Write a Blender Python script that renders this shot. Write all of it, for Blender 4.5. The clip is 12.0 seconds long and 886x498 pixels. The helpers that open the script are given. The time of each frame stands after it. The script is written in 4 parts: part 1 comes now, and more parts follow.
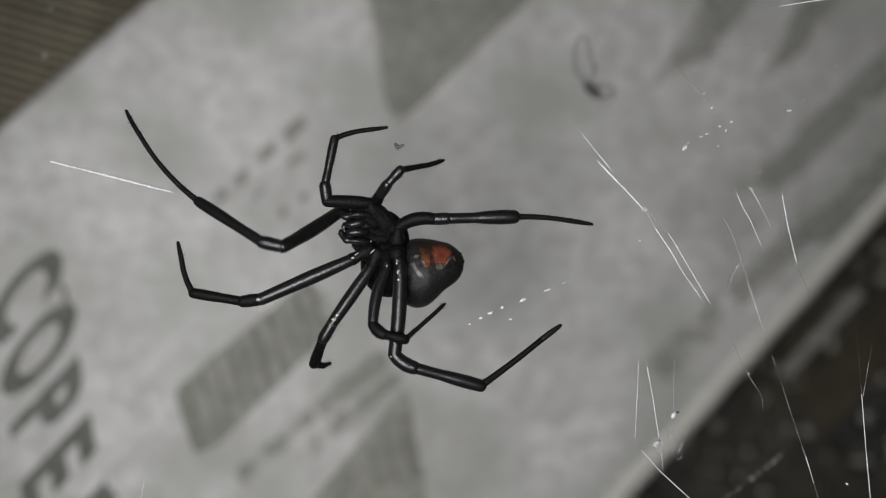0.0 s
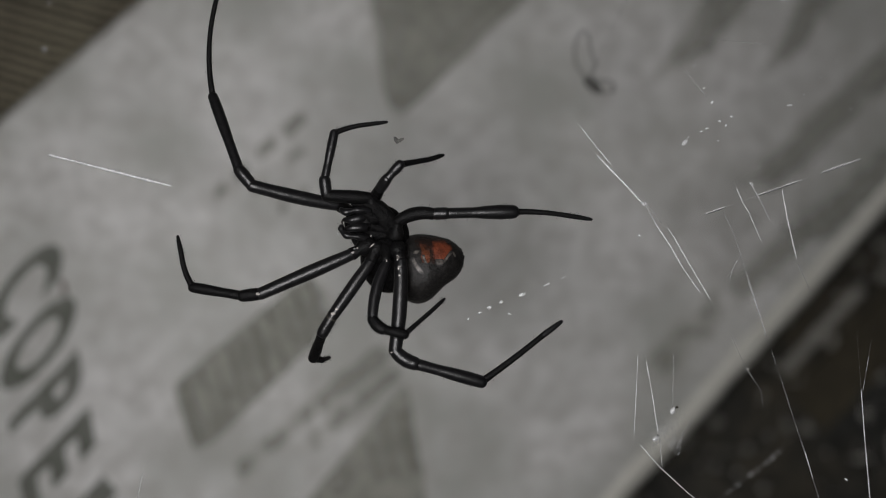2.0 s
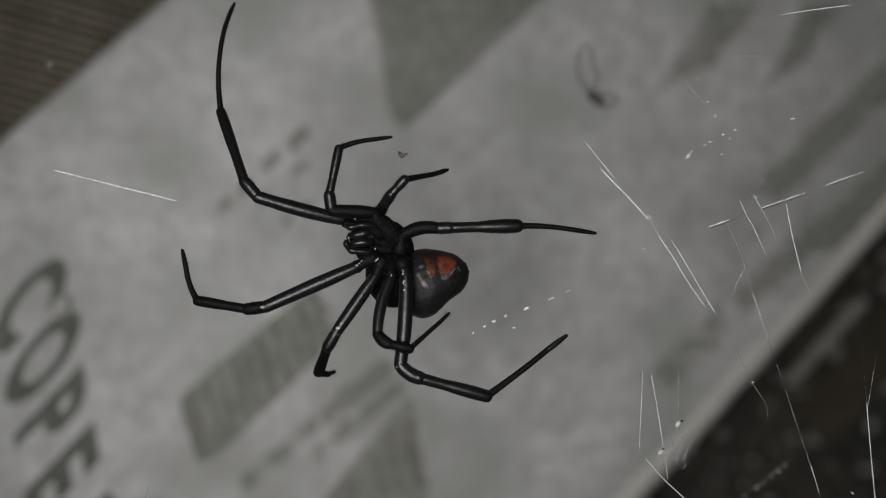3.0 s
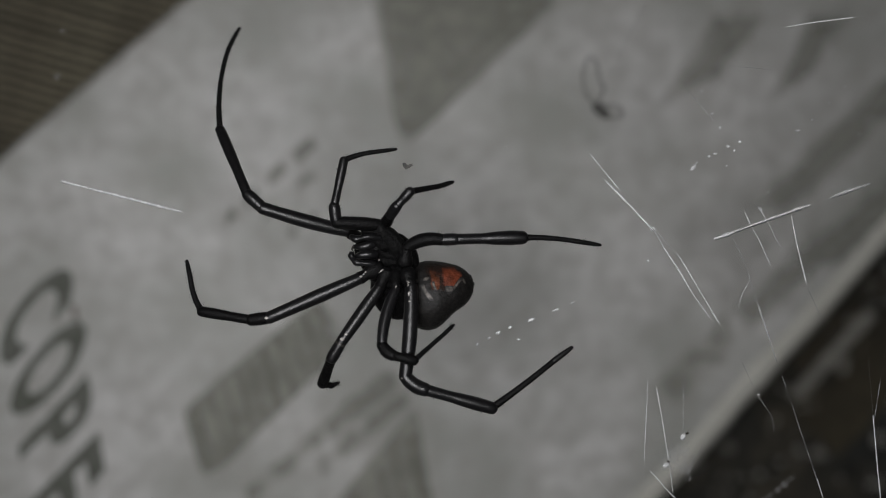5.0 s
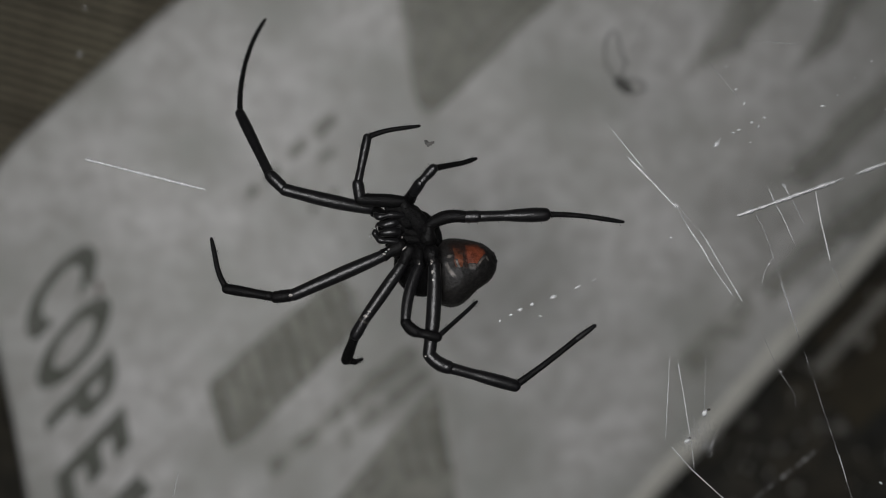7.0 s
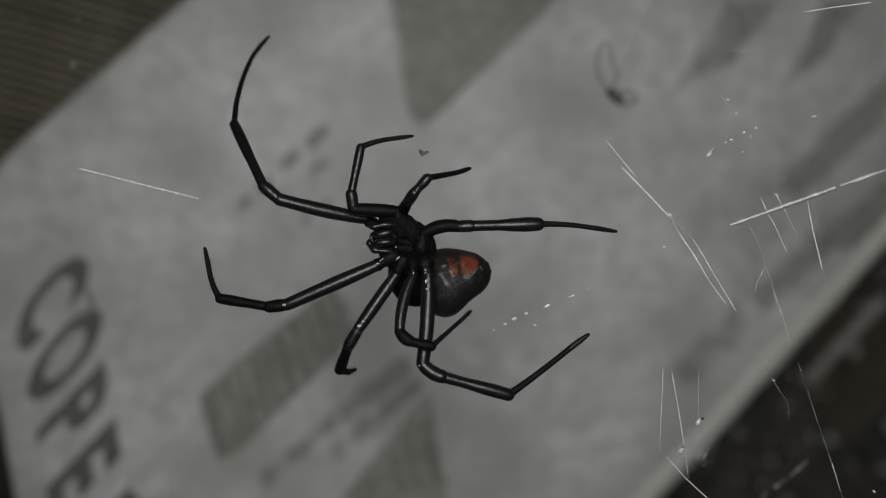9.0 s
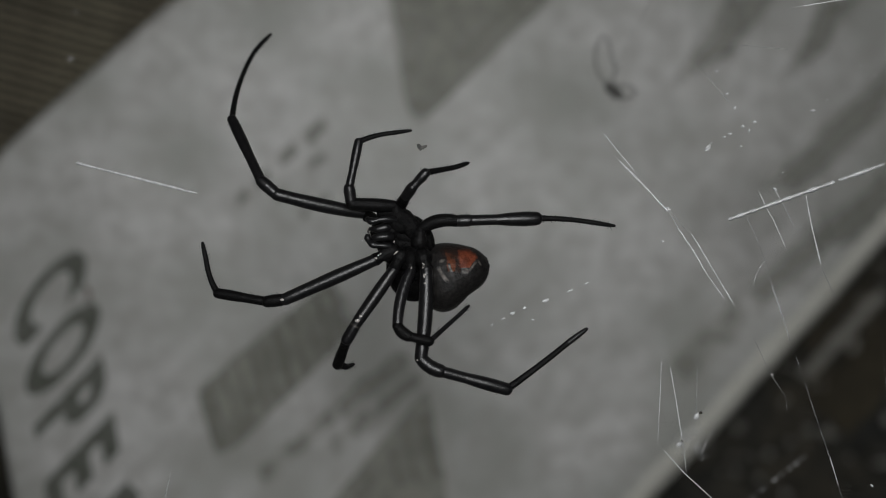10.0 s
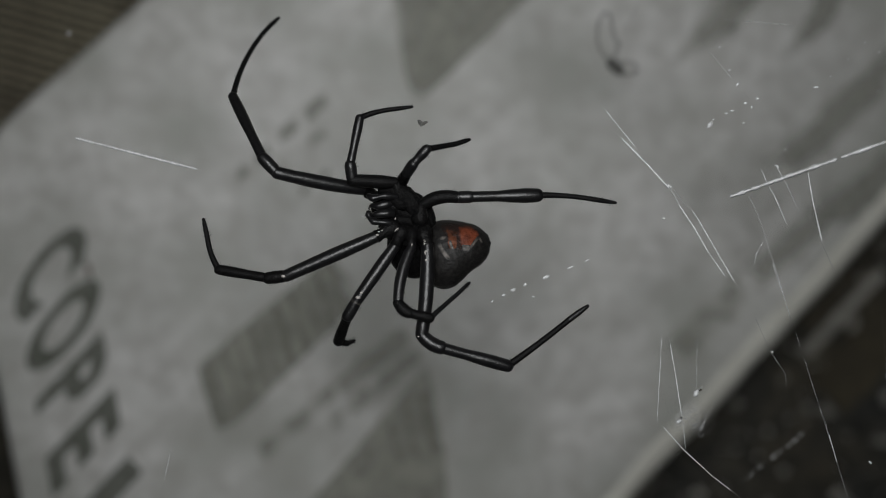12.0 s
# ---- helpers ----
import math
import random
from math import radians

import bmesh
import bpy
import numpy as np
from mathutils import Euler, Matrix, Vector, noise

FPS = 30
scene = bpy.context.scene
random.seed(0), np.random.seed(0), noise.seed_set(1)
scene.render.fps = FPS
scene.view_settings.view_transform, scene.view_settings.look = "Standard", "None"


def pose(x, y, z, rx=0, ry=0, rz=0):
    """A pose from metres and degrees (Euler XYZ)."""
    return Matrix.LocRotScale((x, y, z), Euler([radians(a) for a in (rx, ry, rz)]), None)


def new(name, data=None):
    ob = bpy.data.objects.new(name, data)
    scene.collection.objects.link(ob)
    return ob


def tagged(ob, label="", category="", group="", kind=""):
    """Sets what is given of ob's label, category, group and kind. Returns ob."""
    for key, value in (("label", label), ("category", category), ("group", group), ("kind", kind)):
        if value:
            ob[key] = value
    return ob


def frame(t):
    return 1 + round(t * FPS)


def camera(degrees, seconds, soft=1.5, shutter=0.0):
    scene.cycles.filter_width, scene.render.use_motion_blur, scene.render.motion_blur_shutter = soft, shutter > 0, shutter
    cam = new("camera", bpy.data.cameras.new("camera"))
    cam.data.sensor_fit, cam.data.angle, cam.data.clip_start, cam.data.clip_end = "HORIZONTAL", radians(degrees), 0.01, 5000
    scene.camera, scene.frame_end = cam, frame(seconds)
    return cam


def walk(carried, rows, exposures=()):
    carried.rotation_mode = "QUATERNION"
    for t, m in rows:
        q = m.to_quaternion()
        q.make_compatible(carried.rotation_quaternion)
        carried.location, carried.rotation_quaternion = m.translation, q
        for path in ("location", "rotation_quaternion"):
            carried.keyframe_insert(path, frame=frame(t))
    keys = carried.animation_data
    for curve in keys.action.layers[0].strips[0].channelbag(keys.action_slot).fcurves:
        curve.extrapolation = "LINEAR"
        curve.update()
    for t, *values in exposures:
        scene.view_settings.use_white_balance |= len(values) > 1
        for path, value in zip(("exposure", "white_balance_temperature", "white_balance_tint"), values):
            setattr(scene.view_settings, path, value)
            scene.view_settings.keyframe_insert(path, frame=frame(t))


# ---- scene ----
cam = camera(50, 12.0, soft=1.0)
cam.data.dof.use_dof = True
cam.data.dof.focus_distance = 0.076
cam.data.dof.aperture_fstop = 13.0
EYE = (0.0, 0.0, 0.156)
# seconds, pitch, yaw, roll in degrees, shift in millimetres: held close over the web, looking straight down
TURNS = [
    (0, -0.000, 0.000, 0.000, 0.00, 0.00, 0.00), (0.5, -0.089, -0.021, 0.024, -0.02, 0.01, -0.01), (1, -0.144, -0.020, 0.053, 0.01, -0.06, -0.06),
    (1.5, -0.191, -0.009, 0.098, 0.04, -0.13, -0.09), (2, -0.155, 0.043, 0.134, 0.12, -0.25, -0.12), (2.5, 0.011, 0.171, 0.067, 0.19, -0.18, -0.11),
    (3, 0.505, 0.236, -0.042, 0.02, 0.00, 0.02), (3.5, 0.526, 0.155, -0.033, -0.08, 0.03, 0.07), (3.7, 0.526, 0.155, -0.033, -0.08, 0.03, 0.07),
    (5.3, 1.352, 0.662, 0.093, 0.19, -0.14, 0.02), (5.4, 0.742, 0.662, 0.093, 0.19, -0.14, 0.02), (5.5, 0.492, 0.662, 0.093, 0.19, -0.14, 0.02),
    (5.6, -0.108, 0.662, 0.093, 0.19, -0.14, 0.02), (5.8, -0.578, 0.662, 0.093, 0.19, -0.14, 0.02), (6, -0.766, 0.828, 0.019, 0.36, -0.00, -0.03),
    (6.5, -0.588, 0.910, -0.071, 0.39, 0.38, 0.02), (6.6, -0.567, 0.999, -0.063, 0.33, 0.36, 0.04), (6.7, -0.530, 1.153, -0.050, 0.23, 0.34, 0.08),
    (6.8, -0.478, 1.372, -0.030, 0.09, 0.32, 0.13), (6.9, -0.447, 1.502, -0.018, 0.01, 0.30, 0.16), (7, -0.395, 1.720, 0.001, -0.13, 0.27, 0.22),
    (7.1, -0.395, 1.810, 0.001, -0.13, 0.27, 0.22), (7.3, -0.005, 1.451, -0.003, -0.50, -0.11, 0.42), (7.5, -0.005, 1.381, -0.003, -0.50, -0.11, 0.42),
    (7.6, 0.335, 1.251, -0.003, -0.50, -0.11, 0.42), (7.7, 0.445, 1.141, -0.003, -0.50, -0.11, 0.42), (9.3, 0.428, 1.098, -0.013, -0.47, -0.09, 0.34),
    (9.5, 0.358, 1.068, -0.013, -0.47, -0.09, 0.34), (10, 0.098, 1.022, -0.023, -0.45, -0.09, 0.25), (10.5, -0.145, 1.031, -0.010, -0.54, 0.04, 0.19),
    (11, -0.383, 1.092, 0.064, -0.40, -0.01, 0.06), (11.5, -0.979, 1.069, 0.036, -0.37, 0.01, 0.02), (12, -1.224, 1.033, 0.130, -0.48, -0.21, 0.10),
]
walk(cam, [(t, pose(EYE[0] + 0.001 * dx, EYE[1] + 0.001 * dy, EYE[2] + 0.001 * dz, rx, ry, rz)) for t, rx, ry, rz, dx, dy, dz in TURNS],
     exposures=[(0.0, -0.05, 6500, 10), (0.5, -0.27, 6700, 10), (1.0, -0.39, 6700, 10.5), (1.5, -0.45, 6640, 10.5), (2.5, -0.56, 6540, 10.5), (3.5, -0.61, 6500, 10), (5.5, -0.65, 6500, 9.5), (7.5, -0.65, 6500, 9.5), (9.5, -0.78, 6480, 7.5), (10.5, -0.76, 6470, 7), (12.0, -0.68, 6450, 6.5)])

# ---- world and light: a dark closet, lit by one unseen torch assumed behind the camera, drifting slowly; its lens glows ----
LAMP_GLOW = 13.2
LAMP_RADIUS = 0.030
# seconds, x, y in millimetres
# Path fitted to how the brightness shifts across the sack.
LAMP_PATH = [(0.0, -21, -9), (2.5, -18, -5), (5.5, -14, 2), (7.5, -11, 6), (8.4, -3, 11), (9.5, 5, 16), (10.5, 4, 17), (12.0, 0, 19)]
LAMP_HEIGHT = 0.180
world = bpy.data.worlds.new("world")
scene.world = world
world.use_nodes = True
world.node_tree.nodes["Background"].inputs["Color"].default_value = (0.8, 0.86, 1.0, 1)
world.node_tree.nodes["Background"].inputs["Strength"].default_value = 0.3

MM = 0.001


# ---- materials ----
def material(name, colour, rough=0.5, metal=0.0, spec=0.5, fine=None, blotch=None, bump=0.0, bump_scale=2000.0, sheen=0.0):
    """A principled surface; fine and blotch: (scale per metre, second colour, share) for colour variation."""
    m = bpy.data.materials.new(name)
    m.use_nodes = True
    nt = m.node_tree
    p = nt.nodes["Principled BSDF"]
    p.inputs["Roughness"].default_value = rough
    p.inputs["Metallic"].default_value = metal
    p.inputs["Specular IOR Level"].default_value = spec
    p.inputs["Base Color"].default_value = (*colour, 1)
    if sheen:
        p.inputs["Sheen Weight"].default_value = sheen
    co = nt.nodes.new("ShaderNodeTexCoord")
    last = None
    for layer in (blotch, fine):
        if not layer:
            continue
        scale, second, share = layer
        n = nt.nodes.new("ShaderNodeTexNoise")
        n.inputs["Scale"].default_value = scale
        n.inputs["Detail"].default_value = 5
        nt.links.new(co.outputs["Object"], n.inputs["Vector"])
        r = nt.nodes.new("ShaderNodeMapRange")
        r.inputs["From Min"].default_value, r.inputs["From Max"].default_value = 0.38, 0.66
        r.inputs["To Max"].default_value = share
        nt.links.new(n.outputs["Fac"], r.inputs["Value"])
        mix = nt.nodes.new("ShaderNodeMix")
        mix.data_type = "RGBA"
        mix.inputs["A"].default_value, mix.inputs["B"].default_value = (*colour, 1), (*second, 1)
        if last:
            nt.links.new(last, mix.inputs["A"])
        nt.links.new(r.outputs["Result"], mix.inputs["Factor"])
        last = mix.outputs["Result"]
    if last:
        nt.links.new(last, p.inputs["Base Color"])
    if bump:
        n = nt.nodes.new("ShaderNodeTexNoise")
        n.inputs["Scale"].default_value = bump_scale
        n.inputs["Detail"].default_value = 4
        nt.links.new(co.outputs["Object"], n.inputs["Vector"])
        b = nt.nodes.new("ShaderNodeBump")
        b.inputs["Strength"].default_value = bump
        b.inputs["Distance"].default_value = 0.0002
        nt.links.new(n.outputs["Fac"], b.inputs["Height"])
        nt.links.new(b.outputs["Normal"], p.inputs["Normal"])
    return m


SACK = material("sack_paper", (0.84, 0.83, 0.805), 0.5, fine=(420, (0.52, 0.51, 0.47), 0.65), blotch=(60, (0.50, 0.51, 0.465), 0.95), bump=0.75, bump_scale=240)
INK = material("faded_ink", (0.35, 0.352, 0.30), 0.6, fine=(400, (0.45, 0.445, 0.385), 0.7), blotch=(110, (0.41, 0.412, 0.355), 0.7))
STRIPE_INK = material("worn_stripe_ink", (0.25, 0.252, 0.21), 0.6, fine=(400, (0.37, 0.366, 0.31), 0.7))
SMUDGE = material("rubbed_ink", (0.415, 0.418, 0.37), 0.6, fine=(400, (0.495, 0.49, 0.435), 0.7), blotch=(90, (0.335, 0.337, 0.295), 0.7))
STREAK_INK = material("streaked_ink", (0.415, 0.418, 0.365), 0.6, fine=(400, (0.495, 0.49, 0.43), 0.7), blotch=(90, (0.335, 0.337, 0.29), 0.7))
FAINT_GREY = material("faint_grey", (0.36, 0.36, 0.33), 0.6, fine=(400, (0.44, 0.43, 0.40), 0.7))
DARK_INK = material("green_black_ink", (0.145, 0.155, 0.125), 0.6, fine=(450, (0.26, 0.265, 0.235), 0.6), blotch=(150, (0.20, 0.205, 0.18), 0.6))
RIB = material("ribbed_board", (0.50, 0.46, 0.335), 0.9, fine=(500, (0.27, 0.24, 0.175), 0.8), blotch=(70, (0.36, 0.32, 0.23), 0.7), bump=0.6, bump_scale=1500)


def vary_by_piece(m, low, high):
    """Lets each piece of a kind be a little darker or lighter than the next."""
    nt = m.node_tree
    p = nt.nodes["Principled BSDF"]
    was = p.inputs["Base Color"].links[0].from_socket
    info = nt.nodes.new("ShaderNodeObjectInfo")
    r = nt.nodes.new("ShaderNodeMapRange")
    r.inputs["To Min"].default_value, r.inputs["To Max"].default_value = low, high
    nt.links.new(info.outputs["Random"], r.inputs["Value"])
    hsv = nt.nodes.new("ShaderNodeHueSaturation")
    nt.links.new(r.outputs["Result"], hsv.inputs["Value"])
    nt.links.new(was, hsv.inputs["Color"])
    nt.links.new(hsv.outputs["Color"], p.inputs["Base Color"])


vary_by_piece(RIB, 0.7, 1.0)
GROOVE = material("board_groove", (0.07, 0.06, 0.045), 0.95, fine=(500, (0.04, 0.034, 0.026), 0.8), blotch=(60, (0.09, 0.075, 0.055), 0.6))
FLOOR = material("dark_floor", (0.064, 0.064, 0.058), 0.7, fine=(260, (0.02, 0.02, 0.018), 0.8), blotch=(45, (0.13, 0.108, 0.07), 0.8))
CARD = material("brown_cardboard", (0.125, 0.108, 0.068), 0.85, fine=(500, (0.07, 0.058, 0.04), 0.8), blotch=(90, (0.05, 0.043, 0.032), 0.9), bump=0.4, bump_scale=900)
STRAW = material("dull_straw", (0.58, 0.56, 0.50), 0.7, fine=(600, (0.24, 0.23, 0.20), 0.7))
PLASTER = material("dull_plaster", (0.30, 0.29, 0.27), 0.9, fine=(40, (0.25, 0.24, 0.22), 0.6), blotch=(3, (0.26, 0.25, 0.23), 0.5))
CHITIN = material("black_chitin", (0.0075, 0.0075, 0.008), 0.33, spec=0.56, fine=(2600, (0.016, 0.0155, 0.0165), 0.8), bump=0.14, bump_scale=4200)
# Dulled copy of the chitin: missing highlights on tilted segments are put into it.
DULL_UNLIT_CHITIN = material("dull_unlit_chitin", (0.006, 0.006, 0.0062), 0.42, spec=0.13, fine=(2600, (0.009, 0.0085, 0.0085), 0.8), bump=0.4, bump_scale=6500)
# Gloss taken off the whole body, so its upper faces catch no highlight.
BODY_CHITIN = material("matt_black_chitin", (0.0055, 0.0055, 0.0057), 0.5, spec=0.06, fine=(2600, (0.012, 0.0115, 0.0115), 0.8), bump=0.7, bump_scale=4200)
# Pale colour for spider highlights that are modelled as small shapes.
PAINTED_GLINT = material("painted_glint", (0.55, 0.52, 0.49), 0.2, spec=0.7, fine=(4000, (0.35, 0.32, 0.30), 0.6))
JOINT = material("joint_membrane", (0.07, 0.064, 0.058), 0.35, spec=0.5, fine=(3000, (0.012, 0.011, 0.010), 0.95), bump=0.3, bump_scale=6000)
VELVET = material("abdomen_cuticle", (0.009, 0.0086, 0.0084), 0.5, spec=0.28, fine=(3200, (0.027, 0.025, 0.0235), 0.8), blotch=(350, (0.019, 0.0175, 0.017), 0.7), bump=0.35, bump_scale=3500)
DULL_RED = material("dull_red_marking", (0.19, 0.058, 0.024), 0.5, spec=0.3, fine=(1100, (0.03, 0.014, 0.010), 0.95), bump=0.6, bump_scale=2600)
RED = material("red_marking", (0.20, 0.050, 0.023), 0.5, spec=0.3, fine=(1500, (0.08, 0.022, 0.012), 0.8), bump=0.6, bump_scale=2600)
BROWN = material("brown_marking", (0.055, 0.022, 0.014), 0.5, spec=0.3, fine=(1100, (0.02, 0.012, 0.010), 0.95), bump=0.6, bump_scale=2600)
PALE = material("pale_fold", (0.21, 0.185, 0.165), 0.45, spec=0.5, fine=(2200, (0.03, 0.027, 0.024), 0.9), bump=0.4, bump_scale=2600)


def fade_edges(m, ground, low=0.42, high=1.0):
    """Lets a marking run out raggedly into the skin round it, by its own edge attribute."""
    nt = m.node_tree
    p = nt.nodes["Principled BSDF"]
    was = p.inputs["Base Color"].links[0].from_socket
    at = nt.nodes.new("ShaderNodeAttribute")
    at.attribute_name = "edge"
    co = nt.nodes.new("ShaderNodeTexCoord")
    n = nt.nodes.new("ShaderNodeTexNoise")
    n.inputs["Scale"].default_value = 4200
    n.inputs["Detail"].default_value = 3
    nt.links.new(co.outputs["Object"], n.inputs["Vector"])
    add = nt.nodes.new("ShaderNodeMath")
    add.operation = "ADD"
    nt.links.new(at.outputs["Fac"], add.inputs[0])
    nt.links.new(n.outputs["Fac"], add.inputs[1])
    r = nt.nodes.new("ShaderNodeMapRange")
    r.inputs["From Min"].default_value, r.inputs["From Max"].default_value = low, high
    nt.links.new(add.outputs[0], r.inputs["Value"])
    mix = nt.nodes.new("ShaderNodeMix")
    mix.data_type = "RGBA"
    mix.inputs["A"].default_value = (*ground, 1)
    nt.links.new(was, mix.inputs["B"])
    nt.links.new(r.outputs["Result"], mix.inputs["Factor"])
    nt.links.new(mix.outputs["Result"], p.inputs["Base Color"])


for marking_skin in (DULL_RED, RED, BROWN):
    fade_edges(marking_skin, (0.014, 0.012, 0.011), 0.46, 1.05)
fade_edges(PALE, (0.014, 0.013, 0.0125), 0.62, 1.40)
FINE_SILK = material("fine_silk", (0.92, 0.93, 0.94), 0.4, metal=0.1, spec=0.9)
SILK = material("silk", (0.96, 0.965, 0.97), 0.4, metal=0.0, spec=0.9, fine=(900, (0.84, 0.84, 0.85), 0.8))


def let_through(m, scale, low, span, by_edge=False):
    """Lets the ground show through a thin or worn layer, unevenly and, for soft print, more towards its edges."""
    nt = m.node_tree
    p = nt.nodes["Principled BSDF"]
    co = nt.nodes.new("ShaderNodeTexCoord")
    n = nt.nodes.new("ShaderNodeTexNoise")
    n.inputs["Scale"].default_value = scale
    n.inputs["Detail"].default_value = 3
    nt.links.new(co.outputs["Object"], n.inputs["Vector"])
    r = nt.nodes.new("ShaderNodeMapRange")
    r.inputs["From Min"].default_value, r.inputs["From Max"].default_value = 0.36, 0.64
    r.inputs["To Min"].default_value, r.inputs["To Max"].default_value = low, low + span
    nt.links.new(n.outputs["Fac"], r.inputs["Value"])
    out = r.outputs["Result"]
    if by_edge:
        at = nt.nodes.new("ShaderNodeAttribute")
        at.attribute_name = "edge"
        mul = nt.nodes.new("ShaderNodeMath")
        mul.operation = "MULTIPLY"
        nt.links.new(at.outputs["Fac"], mul.inputs[0])
        nt.links.new(out, mul.inputs[1])
        out = mul.outputs[0]
    nt.links.new(out, p.inputs["Alpha"])


# On silk the uneven alpha stands in for glints broken into dashes.
let_through(SILK, 1900, 0.75, 0.25)
let_through(FINE_SILK, 800, 0.03, 0.5)
let_through(INK, 200, 0.58, 0.42, True)
let_through(STRIPE_INK, 260, 0.72, 0.28, True)
let_through(SMUDGE, 160, 0.45, 0.40, True)
let_through(STREAK_INK, 240, 0.18, 0.62, True)
let_through(FAINT_GREY, 120, 0.08, 0.12, True)
let_through(DARK_INK, 500, 0.8, 0.2)
HEM = material("hem_paper", (0.87, 0.86, 0.78), 0.55, fine=(330, (0.72, 0.70, 0.62), 0.5), blotch=(90, (0.72, 0.70, 0.63), 0.6), bump=0.3, bump_scale=400)
RUST = material("rusty_fibre", (0.16, 0.085, 0.07), 0.8, fine=(2500, (0.10, 0.06, 0.05), 0.7))
DEBRIS = material("dry_debris", (0.10, 0.10, 0.095), 0.7, fine=(3000, (0.22, 0.21, 0.19), 0.6))


GRIP = material("lamp_plastic", (0.03, 0.03, 0.032), 0.45, fine=(700, (0.045, 0.045, 0.047), 0.6), bump=0.3, bump_scale=900)
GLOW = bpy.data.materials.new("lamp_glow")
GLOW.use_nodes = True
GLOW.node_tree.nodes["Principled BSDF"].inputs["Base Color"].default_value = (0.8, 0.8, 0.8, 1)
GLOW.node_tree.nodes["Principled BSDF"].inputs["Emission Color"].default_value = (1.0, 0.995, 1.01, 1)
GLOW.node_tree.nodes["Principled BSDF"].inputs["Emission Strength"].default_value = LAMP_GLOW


# ---- building helpers ----
def finish(bm, name, mat, smooth=True):
    bmesh.ops.recalc_face_normals(bm, faces=bm.faces)
    me = bpy.data.meshes.new(name)
    bm.to_mesh(me)
    bm.free()
    me.materials.append(mat)
    for p in me.polygons:
        p.use_smooth = smooth
    return me


def part(name, bm, mat, parent=None, label="", smooth=True):
    ob = new(name, finish(bm, name, mat, smooth))
    if parent:
        ob.parent = parent
    if label:
        ob["label"] = label
    return ob


def rings(bm, centres, radii, sides=12, squash=1.0):
    """A closed tube through the centres, in metres."""
    loops = []
    for i, c in enumerate(centres):
        a, b = centres[max(i - 1, 0)], centres[min(i + 1, len(centres) - 1)]
        axis = (b - a).normalized()
        side = axis.cross(Vector((0, 0, 1)))
        side = side.normalized() if side.length > 0.05 else Vector((1, 0, 0))
        up = side.cross(axis)
        loops.append([bm.verts.new(c + (side * math.cos(2 * math.pi * k / sides) + up * squash * math.sin(2 * math.pi * k / sides)) * radii[i])
                      for k in range(sides)])
    for p, q in zip(loops, loops[1:]):
        for k in range(sides):
            bm.faces.new((p[k], p[(k + 1) % sides], q[(k + 1) % sides], q[k]))
    bm.faces.new(loops[0])
    bm.faces.new(loops[-1])


def smooth_path(pts, per=4):
    """A rounded path through the points."""
    out = []
    n = len(pts)
    for i in range(n - 1):
        p0, p1, p2, p3 = pts[max(i - 1, 0)], pts[i], pts[i + 1], pts[min(i + 2, n - 1)]
        for k in range(per):
            t = k / per
            out.append(0.5 * (2 * p1 + (p2 - p0) * t + (2 * p0 - 5 * p1 + 4 * p2 - p3) * t * t + (3 * p1 - p0 - 3 * p2 + p3) * t ** 3))
    out.append(pts[-1])
    return out


def bristle(bm, foot, way, length, radius):
    side = way.orthogonal().normalized()
    up = way.cross(side)
    ring = [bm.verts.new(foot + (side * math.cos(a) + up * math.sin(a)) * radius) for a in (0, 2.09, 4.19)]
    tip = bm.verts.new(foot + way * length)
    for k in range(3):
        bm.faces.new((ring[k], ring[(k + 1) % 3], tip))


def box(bm, lo, hi):
    m = Matrix.LocRotScale([(a + b) / 2 for a, b in zip(lo, hi)], None, [b - a for a, b in zip(lo, hi)])
    bmesh.ops.create_cube(bm, size=1, matrix=m)


# ---- a dark closet closes the place ----
def closet():
    bm = bmesh.new()
    box(bm, (-0.8, -0.8, -0.05), (0.8, 0.8, -0.004))
    tagged(part("floor", bm, FLOOR, smooth=False), "dark stained floor with brown dirt beside the sack", "floor", kind="structure")
    for name, lo, hi in (("wall_north", (-0.86, 0.8, -0.05), (0.86, 0.86, 1.9)), ("wall_south", (-0.86, -0.86, -0.05), (0.86, -0.8, 1.9)),
                         ("wall_east", (0.8, -0.8, -0.05), (0.86, 0.8, 1.9)), ("wall_west", (-0.86, -0.8, -0.05), (-0.8, 0.8, 1.9))):
        bm = bmesh.new()
        box(bm, lo, hi)
        tagged(part(name, bm, PLASTER, smooth=False), "plain dull wall closing the dark closet", "wall", kind="structure")
    bm = bmesh.new()
    box(bm, (-0.86, -0.86, 1.9), (0.86, 0.86, 1.96))
    tagged(part("ceiling", bm, PLASTER, smooth=False), "plain dull ceiling of the dark closet", "ceiling", kind="structure")


